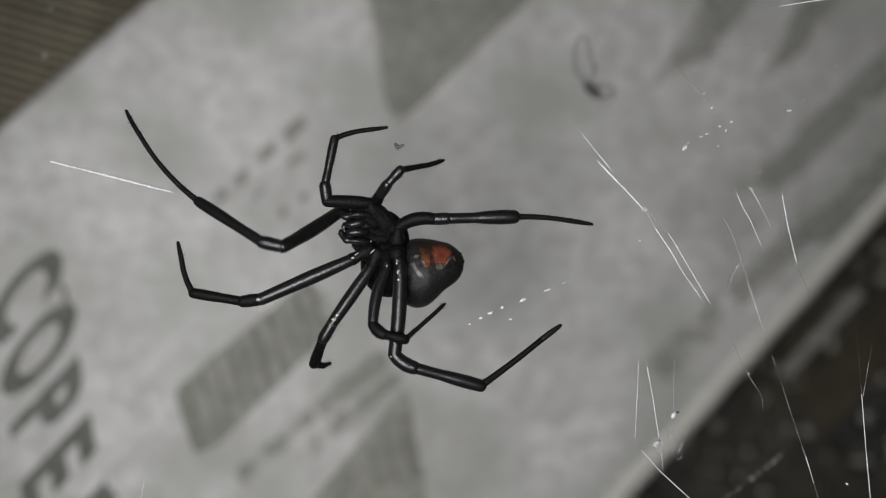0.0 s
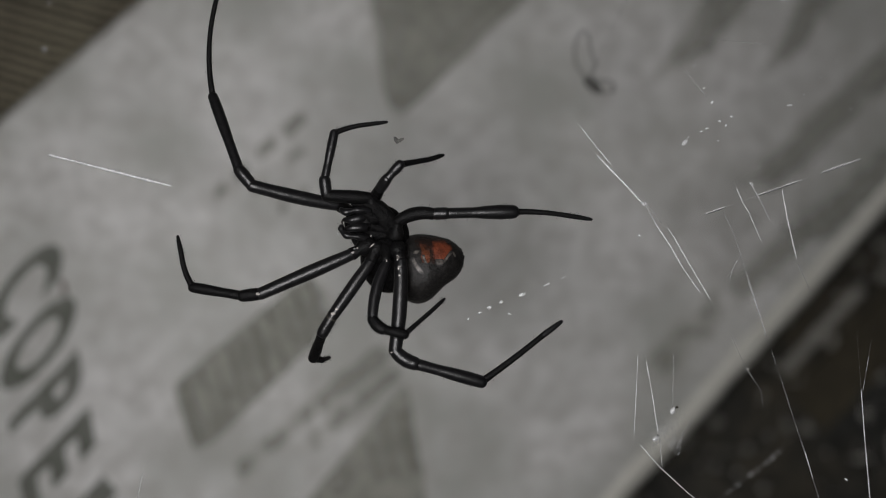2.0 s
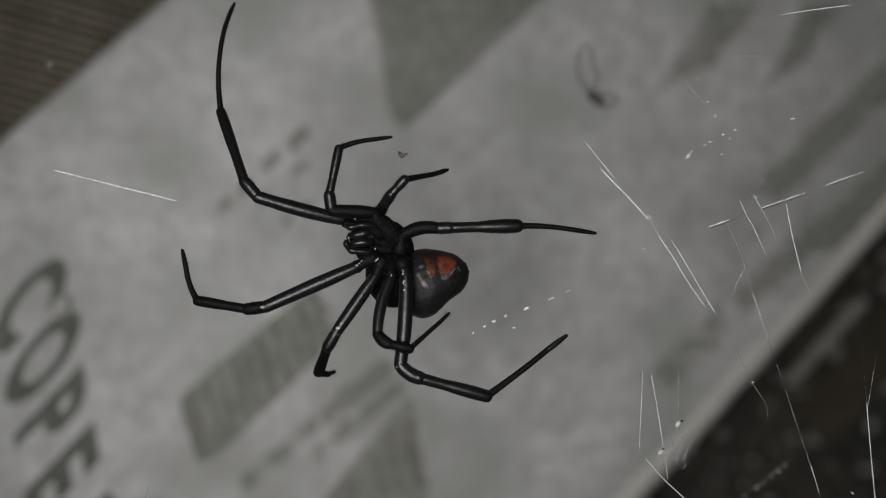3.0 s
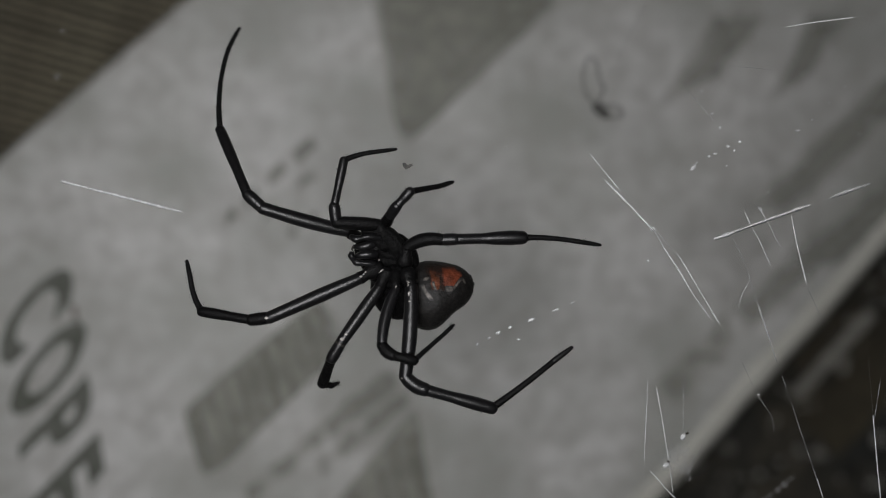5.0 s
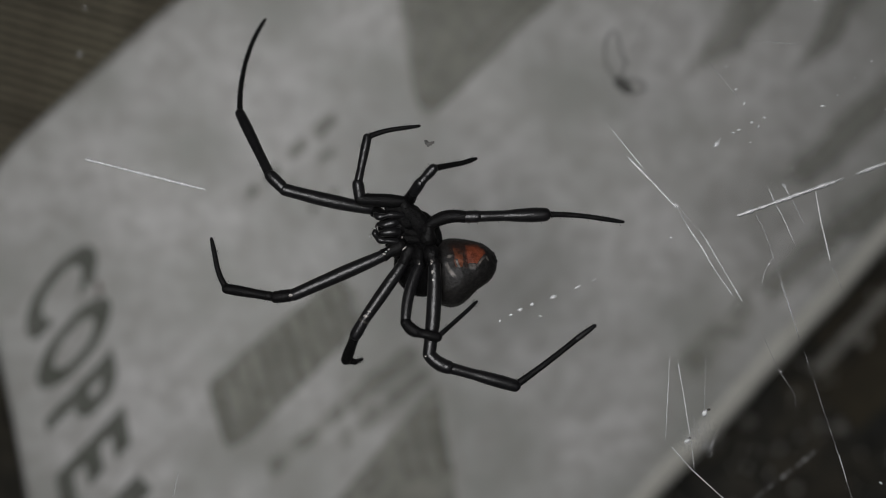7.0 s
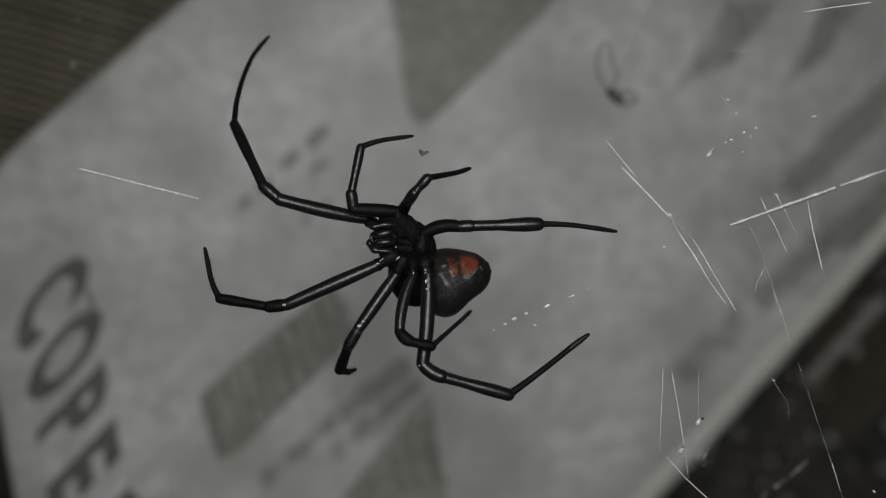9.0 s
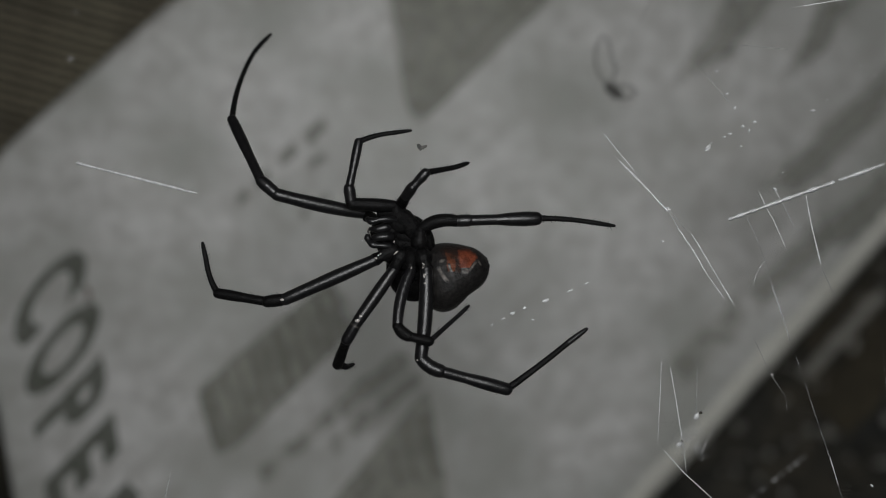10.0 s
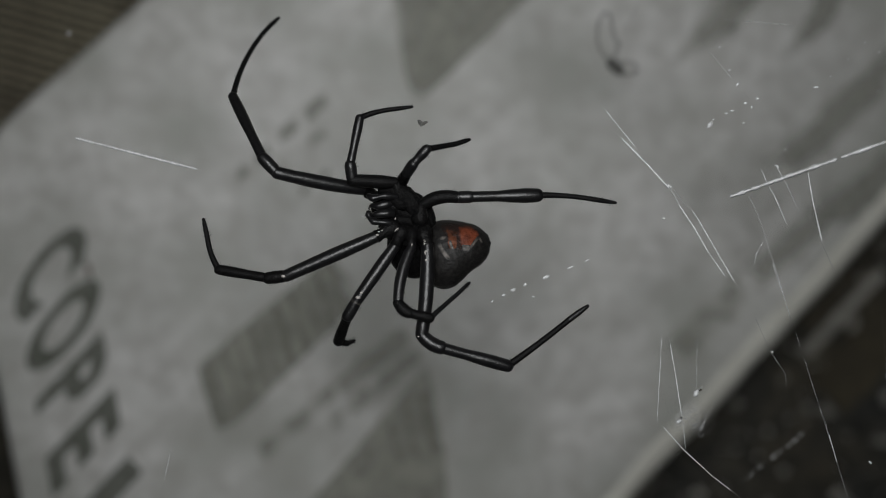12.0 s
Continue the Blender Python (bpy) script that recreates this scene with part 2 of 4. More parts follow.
def unseen_torch():
    """The unseen torch assumed behind the camera: a wide head with a glowing lens that faces down, a grip above it, and
    an added cord.
    """
    lamp = new("unseen_torch")
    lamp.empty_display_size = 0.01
    tagged(lamp, "unseen drifting torch with a glowing lens, its cord added as a support", "lamp")
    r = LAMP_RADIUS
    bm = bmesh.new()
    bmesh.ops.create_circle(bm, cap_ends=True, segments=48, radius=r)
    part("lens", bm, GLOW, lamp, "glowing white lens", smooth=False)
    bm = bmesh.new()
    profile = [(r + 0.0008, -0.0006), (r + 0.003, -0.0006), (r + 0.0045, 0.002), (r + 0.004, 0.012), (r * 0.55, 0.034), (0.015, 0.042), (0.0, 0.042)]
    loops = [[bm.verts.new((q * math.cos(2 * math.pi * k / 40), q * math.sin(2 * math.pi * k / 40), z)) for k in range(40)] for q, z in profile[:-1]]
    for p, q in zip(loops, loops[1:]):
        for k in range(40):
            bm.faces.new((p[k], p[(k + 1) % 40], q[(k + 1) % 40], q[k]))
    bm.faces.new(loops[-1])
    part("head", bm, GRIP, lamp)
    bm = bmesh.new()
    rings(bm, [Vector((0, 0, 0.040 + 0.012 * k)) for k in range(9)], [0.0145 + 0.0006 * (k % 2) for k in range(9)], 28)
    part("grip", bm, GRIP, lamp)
    # Cord to the ceiling, added only to give the torch a support.
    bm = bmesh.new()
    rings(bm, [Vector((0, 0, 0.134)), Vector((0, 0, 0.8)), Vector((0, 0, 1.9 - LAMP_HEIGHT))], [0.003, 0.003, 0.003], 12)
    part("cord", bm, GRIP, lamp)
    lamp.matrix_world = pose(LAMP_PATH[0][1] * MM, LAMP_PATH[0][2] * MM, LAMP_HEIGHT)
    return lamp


BOARD = pose(0, 0, 0, 0, 0, -16)
BOARD_LO, BOARD_HI, BOARD_TOP = (-0.23, -0.026), (-0.010, 0.15), 0.0195


RIB_PITCH = 0.0014


def rib_mesh(seed):
    rng = random.Random(seed)
    bm = bmesh.new()
    pitch = RIB_PITCH
    x0, x1 = BOARD_LO[0], BOARD_HI[0]
    top = 0.0009 + 0.0004 * rng.random()
    section = [(0, -0.0006), (0.1 * pitch, top * 0.35), (0.22 * pitch, top), (0.46 * pitch, top * 0.95), (0.6 * pitch, top * 0.3), (0.64 * pitch, -0.0006)]
    cols = []
    for k in range(23):
        x = x0 + (x1 - x0) * k / 22
        w = 0.00025 * noise.noise(Vector((x * 60, seed * 3.7, 0)))
        cols.append([bm.verts.new((x, yy + w, zz + 0.5 * w)) for yy, zz in section])
    for p, q in zip(cols, cols[1:]):
        for k in range(5):
            bm.faces.new((p[k], p[k + 1], q[k + 1], q[k]))
    bm.faces.new(cols[0])
    bm.faces.new(cols[-1])
    return finish(bm, "rib", RIB)


def ribbed_board():
    """A thick brown board with a ribbed top, under one end of the sack."""
    bm = bmesh.new()
    box(bm, (*BOARD_LO, -0.004), (*BOARD_HI, BOARD_TOP))
    board = part("ribbed_board", bm, GROOVE, smooth=False)
    meshes = [rib_mesh(k) for k in range(6)]
    rng = random.Random(8)
    n = int((BOARD_HI[1] - BOARD_LO[1]) / RIB_PITCH)
    for i in range(n):
        rib = new("rib", meshes[rng.randrange(6)])
        rib.parent = board
        rib.matrix_basis = pose(0, BOARD_LO[1] + i * RIB_PITCH, BOARD_TOP)
    board.matrix_world = BOARD
    tagged(board, "thick brown board with a finely ribbed top", "board")


# ---- the printed sack, lying on the mat ----
SACK_TOP, SACK_TILT = 0.030, 0.10
CORNERS = [Vector(c) * MM for c in ((-66.60, 8.20), (-45.95, -109.14), (120.45, 68.97), (40.30, 104.85))]   # west, south, east, north
SIDES = []
for i in range(4):
    a, b = CORNERS[i], CORNERS[(i + 1) % 4]
    inward = Vector((-(b - a).y, (b - a).x)).normalized()
    SIDES.append((a, inward))


def edge_gap(x, y):
    """Distance to the sack's outline, softened at the corners."""
    d = [max(0.0, (Vector((x, y)) - a).dot(n)) for a, n in SIDES]
    return max(0.0, -0.003 * math.log(sum(math.exp(-g / 0.003) for g in d)) + 0.0)


def sack_seat(x, y):
    """What the sack's underside lies on: the board, then the floor."""
    q = BOARD.inverted() @ Vector((x, y, 0))
    s = min(1.0, max(0.0, (q.x - BOARD_HI[0] - 0.002) / 0.012))
    s = max(s, min(1.0, max(0.0, (BOARD_LO[1] - 0.002 - q.y) / 0.012)))
    s = s * s * (3 - 2 * s)
    return (BOARD_TOP + 0.0013) * (1 - s) - 0.0036 * s


def sack_height(x, y):
    g = edge_gap(x, y)
    r = 0.0022
    k = min(g / r, 1.0)
    top, low = SACK_TOP - SACK_TILT * x, sack_seat(x, y)
    z = 0.5 * (top + low) + 0.5 * (top - low) * math.sqrt(max(0.0, 1 - (1 - k) ** 2))
    soft = min(g / 0.012, 1.0)
    z += soft * (0.0009 * noise.noise(Vector((x * 38, y * 38, 2.0))) + 0.00035 * noise.noise(Vector((x * 120, y * 120, 5.0))))
    return z


def on_sack(x, y, lift=0.00012):
    return Vector((x, y, sack_height(x, y) + lift))


def printed_sack():
    bm = bmesh.new()
    n = 110
    steps = [0.5 - 0.5 * math.cos(math.pi * i / n) for i in range(n + 1)]
    steps = [0.45 * s + 0.55 * i / n for i, s in enumerate(steps)]
    w, s, e, no = CORNERS
    top, low = [], []
    for u in steps:
        rt, rl = [], []
        for v in steps:
            p = (w * (1 - u) + no * u) * (1 - v) + (s * (1 - u) + e * u) * v
            z = sack_height(p.x, p.y)
            rt.append(bm.verts.new((p.x, p.y, z)))
            edge = u in (steps[0], steps[-1]) or v in (steps[0], steps[-1])
            k = min(edge_gap(p.x, p.y) / 0.006, 1)
            low_z = sack_seat(p.x, p.y)
            mid_z = 0.5 * (SACK_TOP - SACK_TILT * p.x + low_z)
            rl.append(rt[-1] if edge else bm.verts.new((p.x, p.y, mid_z - (mid_z - low_z) * math.sqrt(1 - (1 - k) ** 2))))
        top.append(rt)
        low.append(rl)
    for i in range(n):
        for j in range(n):
            bm.faces.new((top[i][j], top[i + 1][j], top[i + 1][j + 1], top[i][j + 1]))
            try:
                bm.faces.new((low[i][j], low[i][j + 1], low[i + 1][j + 1], low[i + 1][j]))
            except ValueError:
                pass
    sack = part("paper_sack", bm, SACK)
    return tagged(sack, "off-white printed paper sack with faded grey print, lying flat", "sack")


def print_patch(parent, quad, name="printed_block", mat=None, cells=10, ragged=0.0, lift=0.00012, soft=0.35):
    """A printed block: a skewed four-sided patch that follows the sack's surface; soft: millimetres over which its edge fades."""
    a, b, c, d = [Vector(q) * MM for q in quad]
    bm = bmesh.new()
    inner = bm.verts.layers.float.new("edge")
    grid = []
    tall, wide = 0.5 * ((a - b).length + (c - d).length), 0.5 * ((a - d).length + (b - c).length)
    for i in range(cells + 1):
        row = []
        for j in range(cells + 1):
            u, v = i / cells, j / cells
            p = (a * (1 - u) + b * u) * (1 - v) + (d * (1 - u) + c * u) * v
            if ragged:
                p = p + Vector((noise.noise(Vector((p.x * 900, p.y * 900, 1))), noise.noise(Vector((p.x * 900, p.y * 900, 9))))) * ragged
            row.append(bm.verts.new(on_sack(p.x, p.y, lift)))
            k = min(1.0, min(min(u, 1 - u) * tall, min(v, 1 - v) * wide) / (soft * MM)) if soft else 1.0
            row[-1][inner] = k * k * (3 - 2 * k)
        grid.append(row)
    for i in range(cells):
        for j in range(cells):
            bm.faces.new((grid[i][j], grid[i + 1][j], grid[i + 1][j + 1], grid[i][j + 1]))
    return part(name, bm, mat or INK, parent)


def slanted_word(parent, letters, foot, along, up):
    """Slanted capitals printed on the sack; letters: (character, start, width, relative height), in millimetres along the line of writing."""
    foot, along, up = Vector(foot) * MM, Vector(along).normalized() * MM, Vector(up) * MM
    for ch, start, width, rise in letters:
        cu = bpy.data.curves.new("letter", "FONT")
        cu.body, cu.size, cu.offset, cu.resolution_u = ch, 1.0, 0.04, 6
        ob = new("letter", cu)
        me = bpy.data.meshes.new_from_object(ob)
        bpy.data.objects.remove(ob)
        xs, ys = [v.co.x for v in me.vertices], [v.co.y for v in me.vertices]
        lo, hi, base, cap = min(xs), max(xs), min(ys), max(ys)
        bm = bmesh.new()
        bm.from_mesh(me)
        bmesh.ops.subdivide_edges(bm, edges=[e for e in bm.edges if e.calc_length() > 0.15], cuts=2)
        for v in bm.verts:
            p = foot + along * (start + width * (v.co.x - lo) / (hi - lo)) + up * (rise * (v.co.y - base) / (cap - base))
            v.co = on_sack(p.x, p.y, 0.00016)
        part("letter", bm, DARK_INK, parent, "dark green-black capital " + ch)


def rolled_hem(parent):
    """The rolled edge of the sack, along its south-east side."""
    a, b = CORNERS[1], CORNERS[2]
    n = 160
    inward = SIDES[1][1]
    pts, rr = [], []
    for i in range(n + 1):
        p = a.lerp(b, 0.02 + 0.96 * i / n) + inward * 0.0010
        w = noise.noise(Vector((p.x * 70, p.y * 70, 4)))
        pts.append(Vector((p.x, p.y, SACK_TOP - SACK_TILT * p.x - 0.0022 + 0.0004 * w)) + Vector((inward.x, inward.y, 0)) * 0.0004 * w)
        rr.append(0.0024 + 0.0002 * noise.noise(Vector((p.x * 160, p.y * 160, 8))))
    bm = bmesh.new()
    rings(bm, pts, rr, 18)
    part("rolled_hem", bm, HEM, parent, "slightly creamier rolled paper hem")


def straw():
    """A dry straw lying on the floor beside the sack."""
    bm = bmesh.new()
    a, b = Vector((57.50, -20.43, -3.00)) * MM, Vector((69.60, -7.28, -3.00)) * MM
    pts = [a.lerp(b, k / 12) + Vector((noise.noise(Vector((k, 0, 0))), noise.noise(Vector((0, k, 0))), 0)) * 0.0005 for k in range(13)]
    rings(bm, pts, [0.0010 + 0.0002 * noise.noise(Vector((k * 0.7, 3, 0))) for k in range(13)], 8)
    scrap = bmesh.new()
    c, d = Vector((60.90, -28.09, -3.00)) * MM, Vector((78.68, -8.98, -3.00)) * MM
    side = (d - c).cross(Vector((0, 0, 1))).normalized()
    cols = []
    for k in range(25):
        p = c.lerp(d, k / 24)
        w0, w1 = 0.0045 + 0.0008 * noise.noise(Vector((k * 0.5, 1, 0))), 0.0045 + 0.0008 * noise.noise(Vector((k * 0.5, 6, 0)))
        z = Vector((0, 0, -0.0040 - p.z))
        cols.append([scrap.verts.new(q) for q in (p - side * w0 + z, p - side * w0 * 0.95 + z + Vector((0, 0, 0.0011)), p + side * w1 * 0.95 + z + Vector((0, 0, 0.0012)), p + side * w1 + z)])
    for p, q in zip(cols, cols[1:]):
        for k in range(4):
            scrap.faces.new((p[k], p[(k + 1) % 4], q[(k + 1) % 4], q[k]))
    scrap.faces.new(cols[0])
    scrap.faces.new(cols[-1])
    tagged(part("cardboard_strip", scrap, CARD, smooth=False), "dull brown cardboard strip lying on the dark floor", "cardboard strip")
    tagged(part("straw", bm, STRAW), "dull dry straw lying on the dark floor", "straw")


def floor_grit():
    """Dust and small crumbs strewn over the floor beside the sack."""
    rng = random.Random(31)
    a, b, c = [Vector(q) * MM for q in ((80.95, 10.50, -3.00), (82.84, -49.08, -3.00), (20.43, -49.08, -3.00))]
    bm = bmesh.new()
    for _ in range(150):
        u, v = rng.random(), rng.random()
        if u + v > 1:
            u, v = 1 - u, 1 - v
        p = a + (b - a) * u + (c - a) * v
        r = 0.0002 + 0.0009 * rng.random() ** 3
        m = Matrix.Translation((p.x, p.y, -0.004 + 0.4 * r)) @ Matrix.Rotation(rng.uniform(0, 6.28), 4, "Z") @ Matrix.Diagonal((r * rng.uniform(0.8, 2.2), r, r * 0.6, 1))
        made = bmesh.ops.create_icosphere(bm, subdivisions=1, radius=1)
        for w in made["verts"]:
            w.co = m @ (w.co * (1 + 0.5 * noise.noise(w.co * 2 + p * 999)))
    tagged(part("floor_grit", bm, STRAW), "fine pale dust and crumbs on the dark floor", "grit", kind="stuff")


# ---- the spider ----
def segment(name, length, radii, parent, mat=None, bow=0.0, hairs=24, seed=0, pale_joint=False):
    """One leg joint along its own +Y from the origin; radii and length in millimetres, bow its sideways bend."""
    rng = random.Random(seed)
    bm = bmesh.new()
    n = 10
    L = length * MM
    centres, rr = [], []
    for i in range(n + 1):
        s = i / n
        f = s * (len(radii) - 1)
        k = min(int(f), len(radii) - 2)
        r = (radii[k] * (1 - (f - k)) + radii[k + 1] * (f - k)) * MM
        centres.append(Vector((-bow * MM * 4 * s * (1 - s), L * s, 0)))
        rr.append(r * (1 + 0.05 * noise.noise(Vector((seed * 1.7, i * 0.55, 0)))))
    ends = ((0.9, 0.25), (0.7, 0.66), (0.4, 0.9))
    first = [centres[0] - Vector((0, rr[0] * o, 0)) for o, _ in ends]
    last = [centres[-1] + Vector((0, rr[-1] * o, 0)) for o, _ in reversed(ends)]
    rings(bm, first + centres + last, [rr[0] * k for _, k in ends] + rr + [rr[-1] * k for _, k in reversed(ends)], 16)
    for _ in range(hairs):
        s = rng.uniform(0.05, 0.97)
        i = min(int(s * n), n - 1)
        c = centres[i].lerp(centres[i + 1], s * n - i)
        a = rng.uniform(0, 2 * math.pi)
        out = Vector((math.cos(a), 0, math.sin(a)))
        bristle(bm, c + out * rr[i] * 0.9, (out + Vector((0, rng.uniform(0.5, 1.6), 0))).normalized(), rng.uniform(0.18, 0.38) * MM, 0.011 * MM)
    for f in bm.faces:
        f.material_index = 1 if pale_joint and -rr[0] * 0.3 < f.calc_center_median().y < rr[0] * 0.3 else 0
    ob = part(name, bm, mat or CHITIN, parent)
    ob.data.materials.append(JOINT)
    return ob


def aim(a, b):
    """The pose that lays +Y from a to b, its X axis level."""
    y = (b - a).normalized()
    x = y.cross(Vector((0, 0, 1)))
    x = x.normalized() if x.length > 0.01 else Vector((1, 0, 0))
    z = x.cross(y)
    m = Matrix((x, y, z)).transposed().to_4x4()
    m.translation = a
    return m


SEGMENTS = ("femur", "patella", "tibia", "metatarsus", "tarsus")


def leg(spider, root, joints, widths, bows=(0, 0, 0, 0, 0), seed=0, flare=1.07, dull=(), pale=(), glints=()):
    """A leg: a coxa from root to the first joint, then five segments; dull ones lose their highlight by material.
    Returns its segments.
    """
    root = Vector(root) * MM
    joints = [Vector(j) * MM for j in joints]
    bm = bmesh.new()
    w0 = widths[0] * MM
    mid = root.lerp(joints[0], 0.55)
    rings(bm, [root, root.lerp(joints[0], 0.2), mid, root.lerp(joints[0], 0.72), joints[0]], [w0 * 1.0, w0 * 1.35, w0 * 1.2, w0 * 0.82, w0 * 1.0], 14)
    coxa = part("leg", bm, DULL_UNLIT_CHITIN, spider)
    made = []
    for k, name in enumerate(SEGMENTS):
        a, b = joints[k], joints[k + 1]
        w = widths[k]
        shape = {"femur": (0.88, 1.0, 1.06, 1.04, 0.98, 0.92), "patella": (0.96, 1.04, 1.06, 1.0), "tibia": (0.97, 0.95, 0.94, 0.5 + 0.5 * flare, flare, flare * 0.94),
                 "metatarsus": (1.15, 1.0, 0.93, 0.88, 0.86), "tarsus": (1.05, 1.0, 0.95, 0.86, 0.6)}[name]
        ob = segment(name, (b - a).length / MM, [w * s for s in shape], coxa, DULL_UNLIT_CHITIN if k in dull else CHITIN, bows[k],
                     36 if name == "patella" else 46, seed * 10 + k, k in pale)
        ob.matrix_basis = aim(a, b)
        made.append(ob)
    # Joint highlights, put in as small pale bumps.
    for a, b, aside, size in glints:
        p = joints[a].lerp(joints[a + 1], b) + Vector((aside[0], aside[1], widths[min(a, 4)] * 0.95)) * MM
        bm = bmesh.new()
        bmesh.ops.create_icosphere(bm, subdivisions=2, radius=size * MM, matrix=Matrix.Translation(p) @ Matrix.Diagonal((1.2, 0.8, 0.5, 1)))
        part("joint_glint", bm, PAINTED_GLINT, coxa, "small pale bump standing in for a joint highlight")
    return coxa, made


# the reaching leg: seconds, bearing and rise of each segment in degrees
FEMUR = [(0, 217.6, 47.6), (0.3, 216.9, 47.2), (0.5, 209.5, 46.2), (0.7, 202.2, 43.2), (0.9, 191.6, 38.5), (1.1, 181.4, 31.9), (1.3, 174.9, 27.0), (1.5, 174.7, 20.2), (2.0, 168.3, 16.0), (2.5, 165.9, 11.9), (3.5, 165.7, 12.2), (5.5, 165.9, 12.2), (6.5, 168.4, 12.2), (7.0, 168.4, 12.4), (9.5, 168.8, 15.3), (12.0, 170.9, 18.3)]
PATELLA = [(0, 167.0, 0.0), (0.3, 169.1, 0.0), (0.5, 162.1, 0.0), (0.7, 158.7, 0.0), (0.9, 151.3, 0.0), (1.1, 150.1, 0.0), (1.3, 146.8, 0.0), (1.5, 142.4, 0.0), (2.0, 129.4, 0.0), (2.5, 129.3, 0.0), (3.5, 131.4, 0.0), (5.5, 140.1, 0.0), (6.5, 136.4, 0.0), (7.0, 135.5, 0.0), (9.5, 140.7, 0.0), (12.0, 133.6, 0.0)]
TIBIA = [(0, 149.6, -21.9), (0.3, 145.5, -22.3), (0.5, 139.7, -21.0), (0.7, 133.8, -18.5), (0.9, 127.8, -17.1), (1.1, 121.6, -15.1), (1.3, 114.1, -13.4), (1.5, 113.4, -13.1), (2.0, 112.5, -15.4), (2.5, 110.4, -18.6), (3.5, 114.1, -20.8), (5.5, 118.2, -23.1), (6.5, 119.1, -24.1), (7.0, 120.1, -24.3), (9.5, 119.5, -25.2), (12.0, 120.4, -26.6)]
METATARSUS = [(0, 131.7, -1.4), (0.3, 130.9, -0.7), (0.5, 125.8, -0.8), (0.7, 121.2, -1.4), (0.9, 115.0, -2.0), (1.1, 105.5, -1.4), (1.3, 99.1, -0.8), (1.5, 96.9, -0.2), (2.0, 89.6, -0.3), (2.5, 87.6, -0.8), (3.5, 89.3, -6.1), (5.5, 87.1, -12.0), (6.5, 85.6, -16.8), (7.0, 85.6, -21.0), (9.5, 80.8, -24.8), (12.0, 73.4, -29.4)]
TARSUS = [(0, 120.6, -7.9), (0.3, 119.6, -12.0), (0.5, 112.7, -11.6), (0.7, 103.5, -6.5), (0.9, 94.3, -1.0), (1.1, 87.6, 0.0), (1.3, 75.0, 0.0), (1.5, 78.8, 0.0), (2.0, 75.6, -5.5), (2.5, 69.7, -5.5), (3.5, 73.1, -13.5), (5.5, 65.0, -13.3), (6.5, 64.8, -13.3), (7.0, 64.9, -14.5), (9.5, 53.5, -19.2), (12.0, 53.3, -29.3)]
REACH_ROOT = Vector((-8.29, 3.11, 79.0)) * MM
REACH_LENGTHS = (7.14, 1.63, 6.78, 6.96, 2.31)


def reach_joints(t):
    """The reaching leg's joints at t seconds."""
    sag = 0.42 * shift(SWAY, t).y      # the hip sinks with the body, the knee stays
    p = REACH_ROOT + Vector((0, sag, 0))
    out = [p.copy()]
    for rows, length in zip((FEMUR, PATELLA, TIBIA, METATARSUS, TARSUS), REACH_LENGTHS):
        ts = [r[0] for r in rows]
        az, el = radians(float(np.interp(t, ts, [r[1] for r in rows]))), radians(float(np.interp(t, ts, [r[2] for r in rows])))
        if rows is FEMUR:
            az += sag / (length * MM * math.cos(el))
        p = p + Vector((math.cos(az) * math.cos(el), math.sin(az) * math.cos(el), math.sin(el))) * length * MM
        out.append(p.copy())
    return out


# the body sinks a little on its threads while the feet hold: seconds, x, y in millimetres
SWAY = [(0.0, 0, 0), (1.5, 0.05, -0.09), (3.0, 0.10, -0.16), (5.5, 0.16, -0.24), (7.0, 0.24, -0.25), (9.5, 0.24, -0.31), (12.0, 0.29, -0.36)]
LEG_SWAY = {
    "east": [(0.0, 0, 0), (3.0, -0.03, -0.06), (5.5, 0, -0.09), (7.0, 0.04, -0.08), (12.0, -0.01, -0.10)],
    "north": [(0.0, 0, 0), (3.0, 0.05, -0.08), (5.5, 0.08, -0.15), (7.0, 0.17, -0.10), (9.5, 0.08, -0.15), (12.0, 0.14, -0.20)],
    "north_east": [(0.0, 0, 0), (3.0, 0.04, -0.08), (5.5, 0.13, -0.15), (7.0, 0.20, -0.10), (9.5, 0.18, -0.14), (12.0, 0.21, -0.18)],
    "west": [(0.0, 0, 0), (2.0, 0.07, -0.04), (3.0, 0.03, 0.07), (5.5, 0.01, 0.06), (9.5, 0, 0.02), (12.0, 0.08, -0.02)],
    "south_west": [(0.0, 0, 0), (5.5, 0.05, -0.01), (9.5, 0.03, -0.07), (12.0, 0.06, -0.10)],
    "south_inner": [(0.0, 0, 0), (5.5, 0.10, -0.10), (12.0, 0.14, -0.15)],
    "south": [(0.0, 0, 0), (1.5, 0.12, -0.10), (3.0, 0.17, -0.15), (5.5, 0.26, -0.17), (7.0, 0.33, -0.26), (9.5, 0.27, -0.26), (12.0, 0.33, -0.27)],
}


def shift(rows, t):
    """The place on a path of (seconds, x, y) at t seconds, in metres."""
    ts = [r[0] for r in rows]
    return Vector((float(np.interp(t, ts, [r[1] for r in rows])), float(np.interp(t, ts, [r[2] for r in rows])), 0)) * MM


ABDOMEN = Vector((-1.53, -2.00, 77.97)) * MM


def abdomen_reach(d):
    """The abdomen's half-width, in metres, in the direction d."""
    r = 2.52 + 0.92 * max(0.0, d.dot(Vector((0.90, 0.42, 0.1)).normalized())) ** 4
    r += 0.46 * max(0.0, d.dot(Vector((-0.36, -0.93, 0)).normalized())) ** 3
    r += 0.50 * max(0.0, d.dot(Vector((-0.52, 0.85, 0.1)).normalized())) ** 3
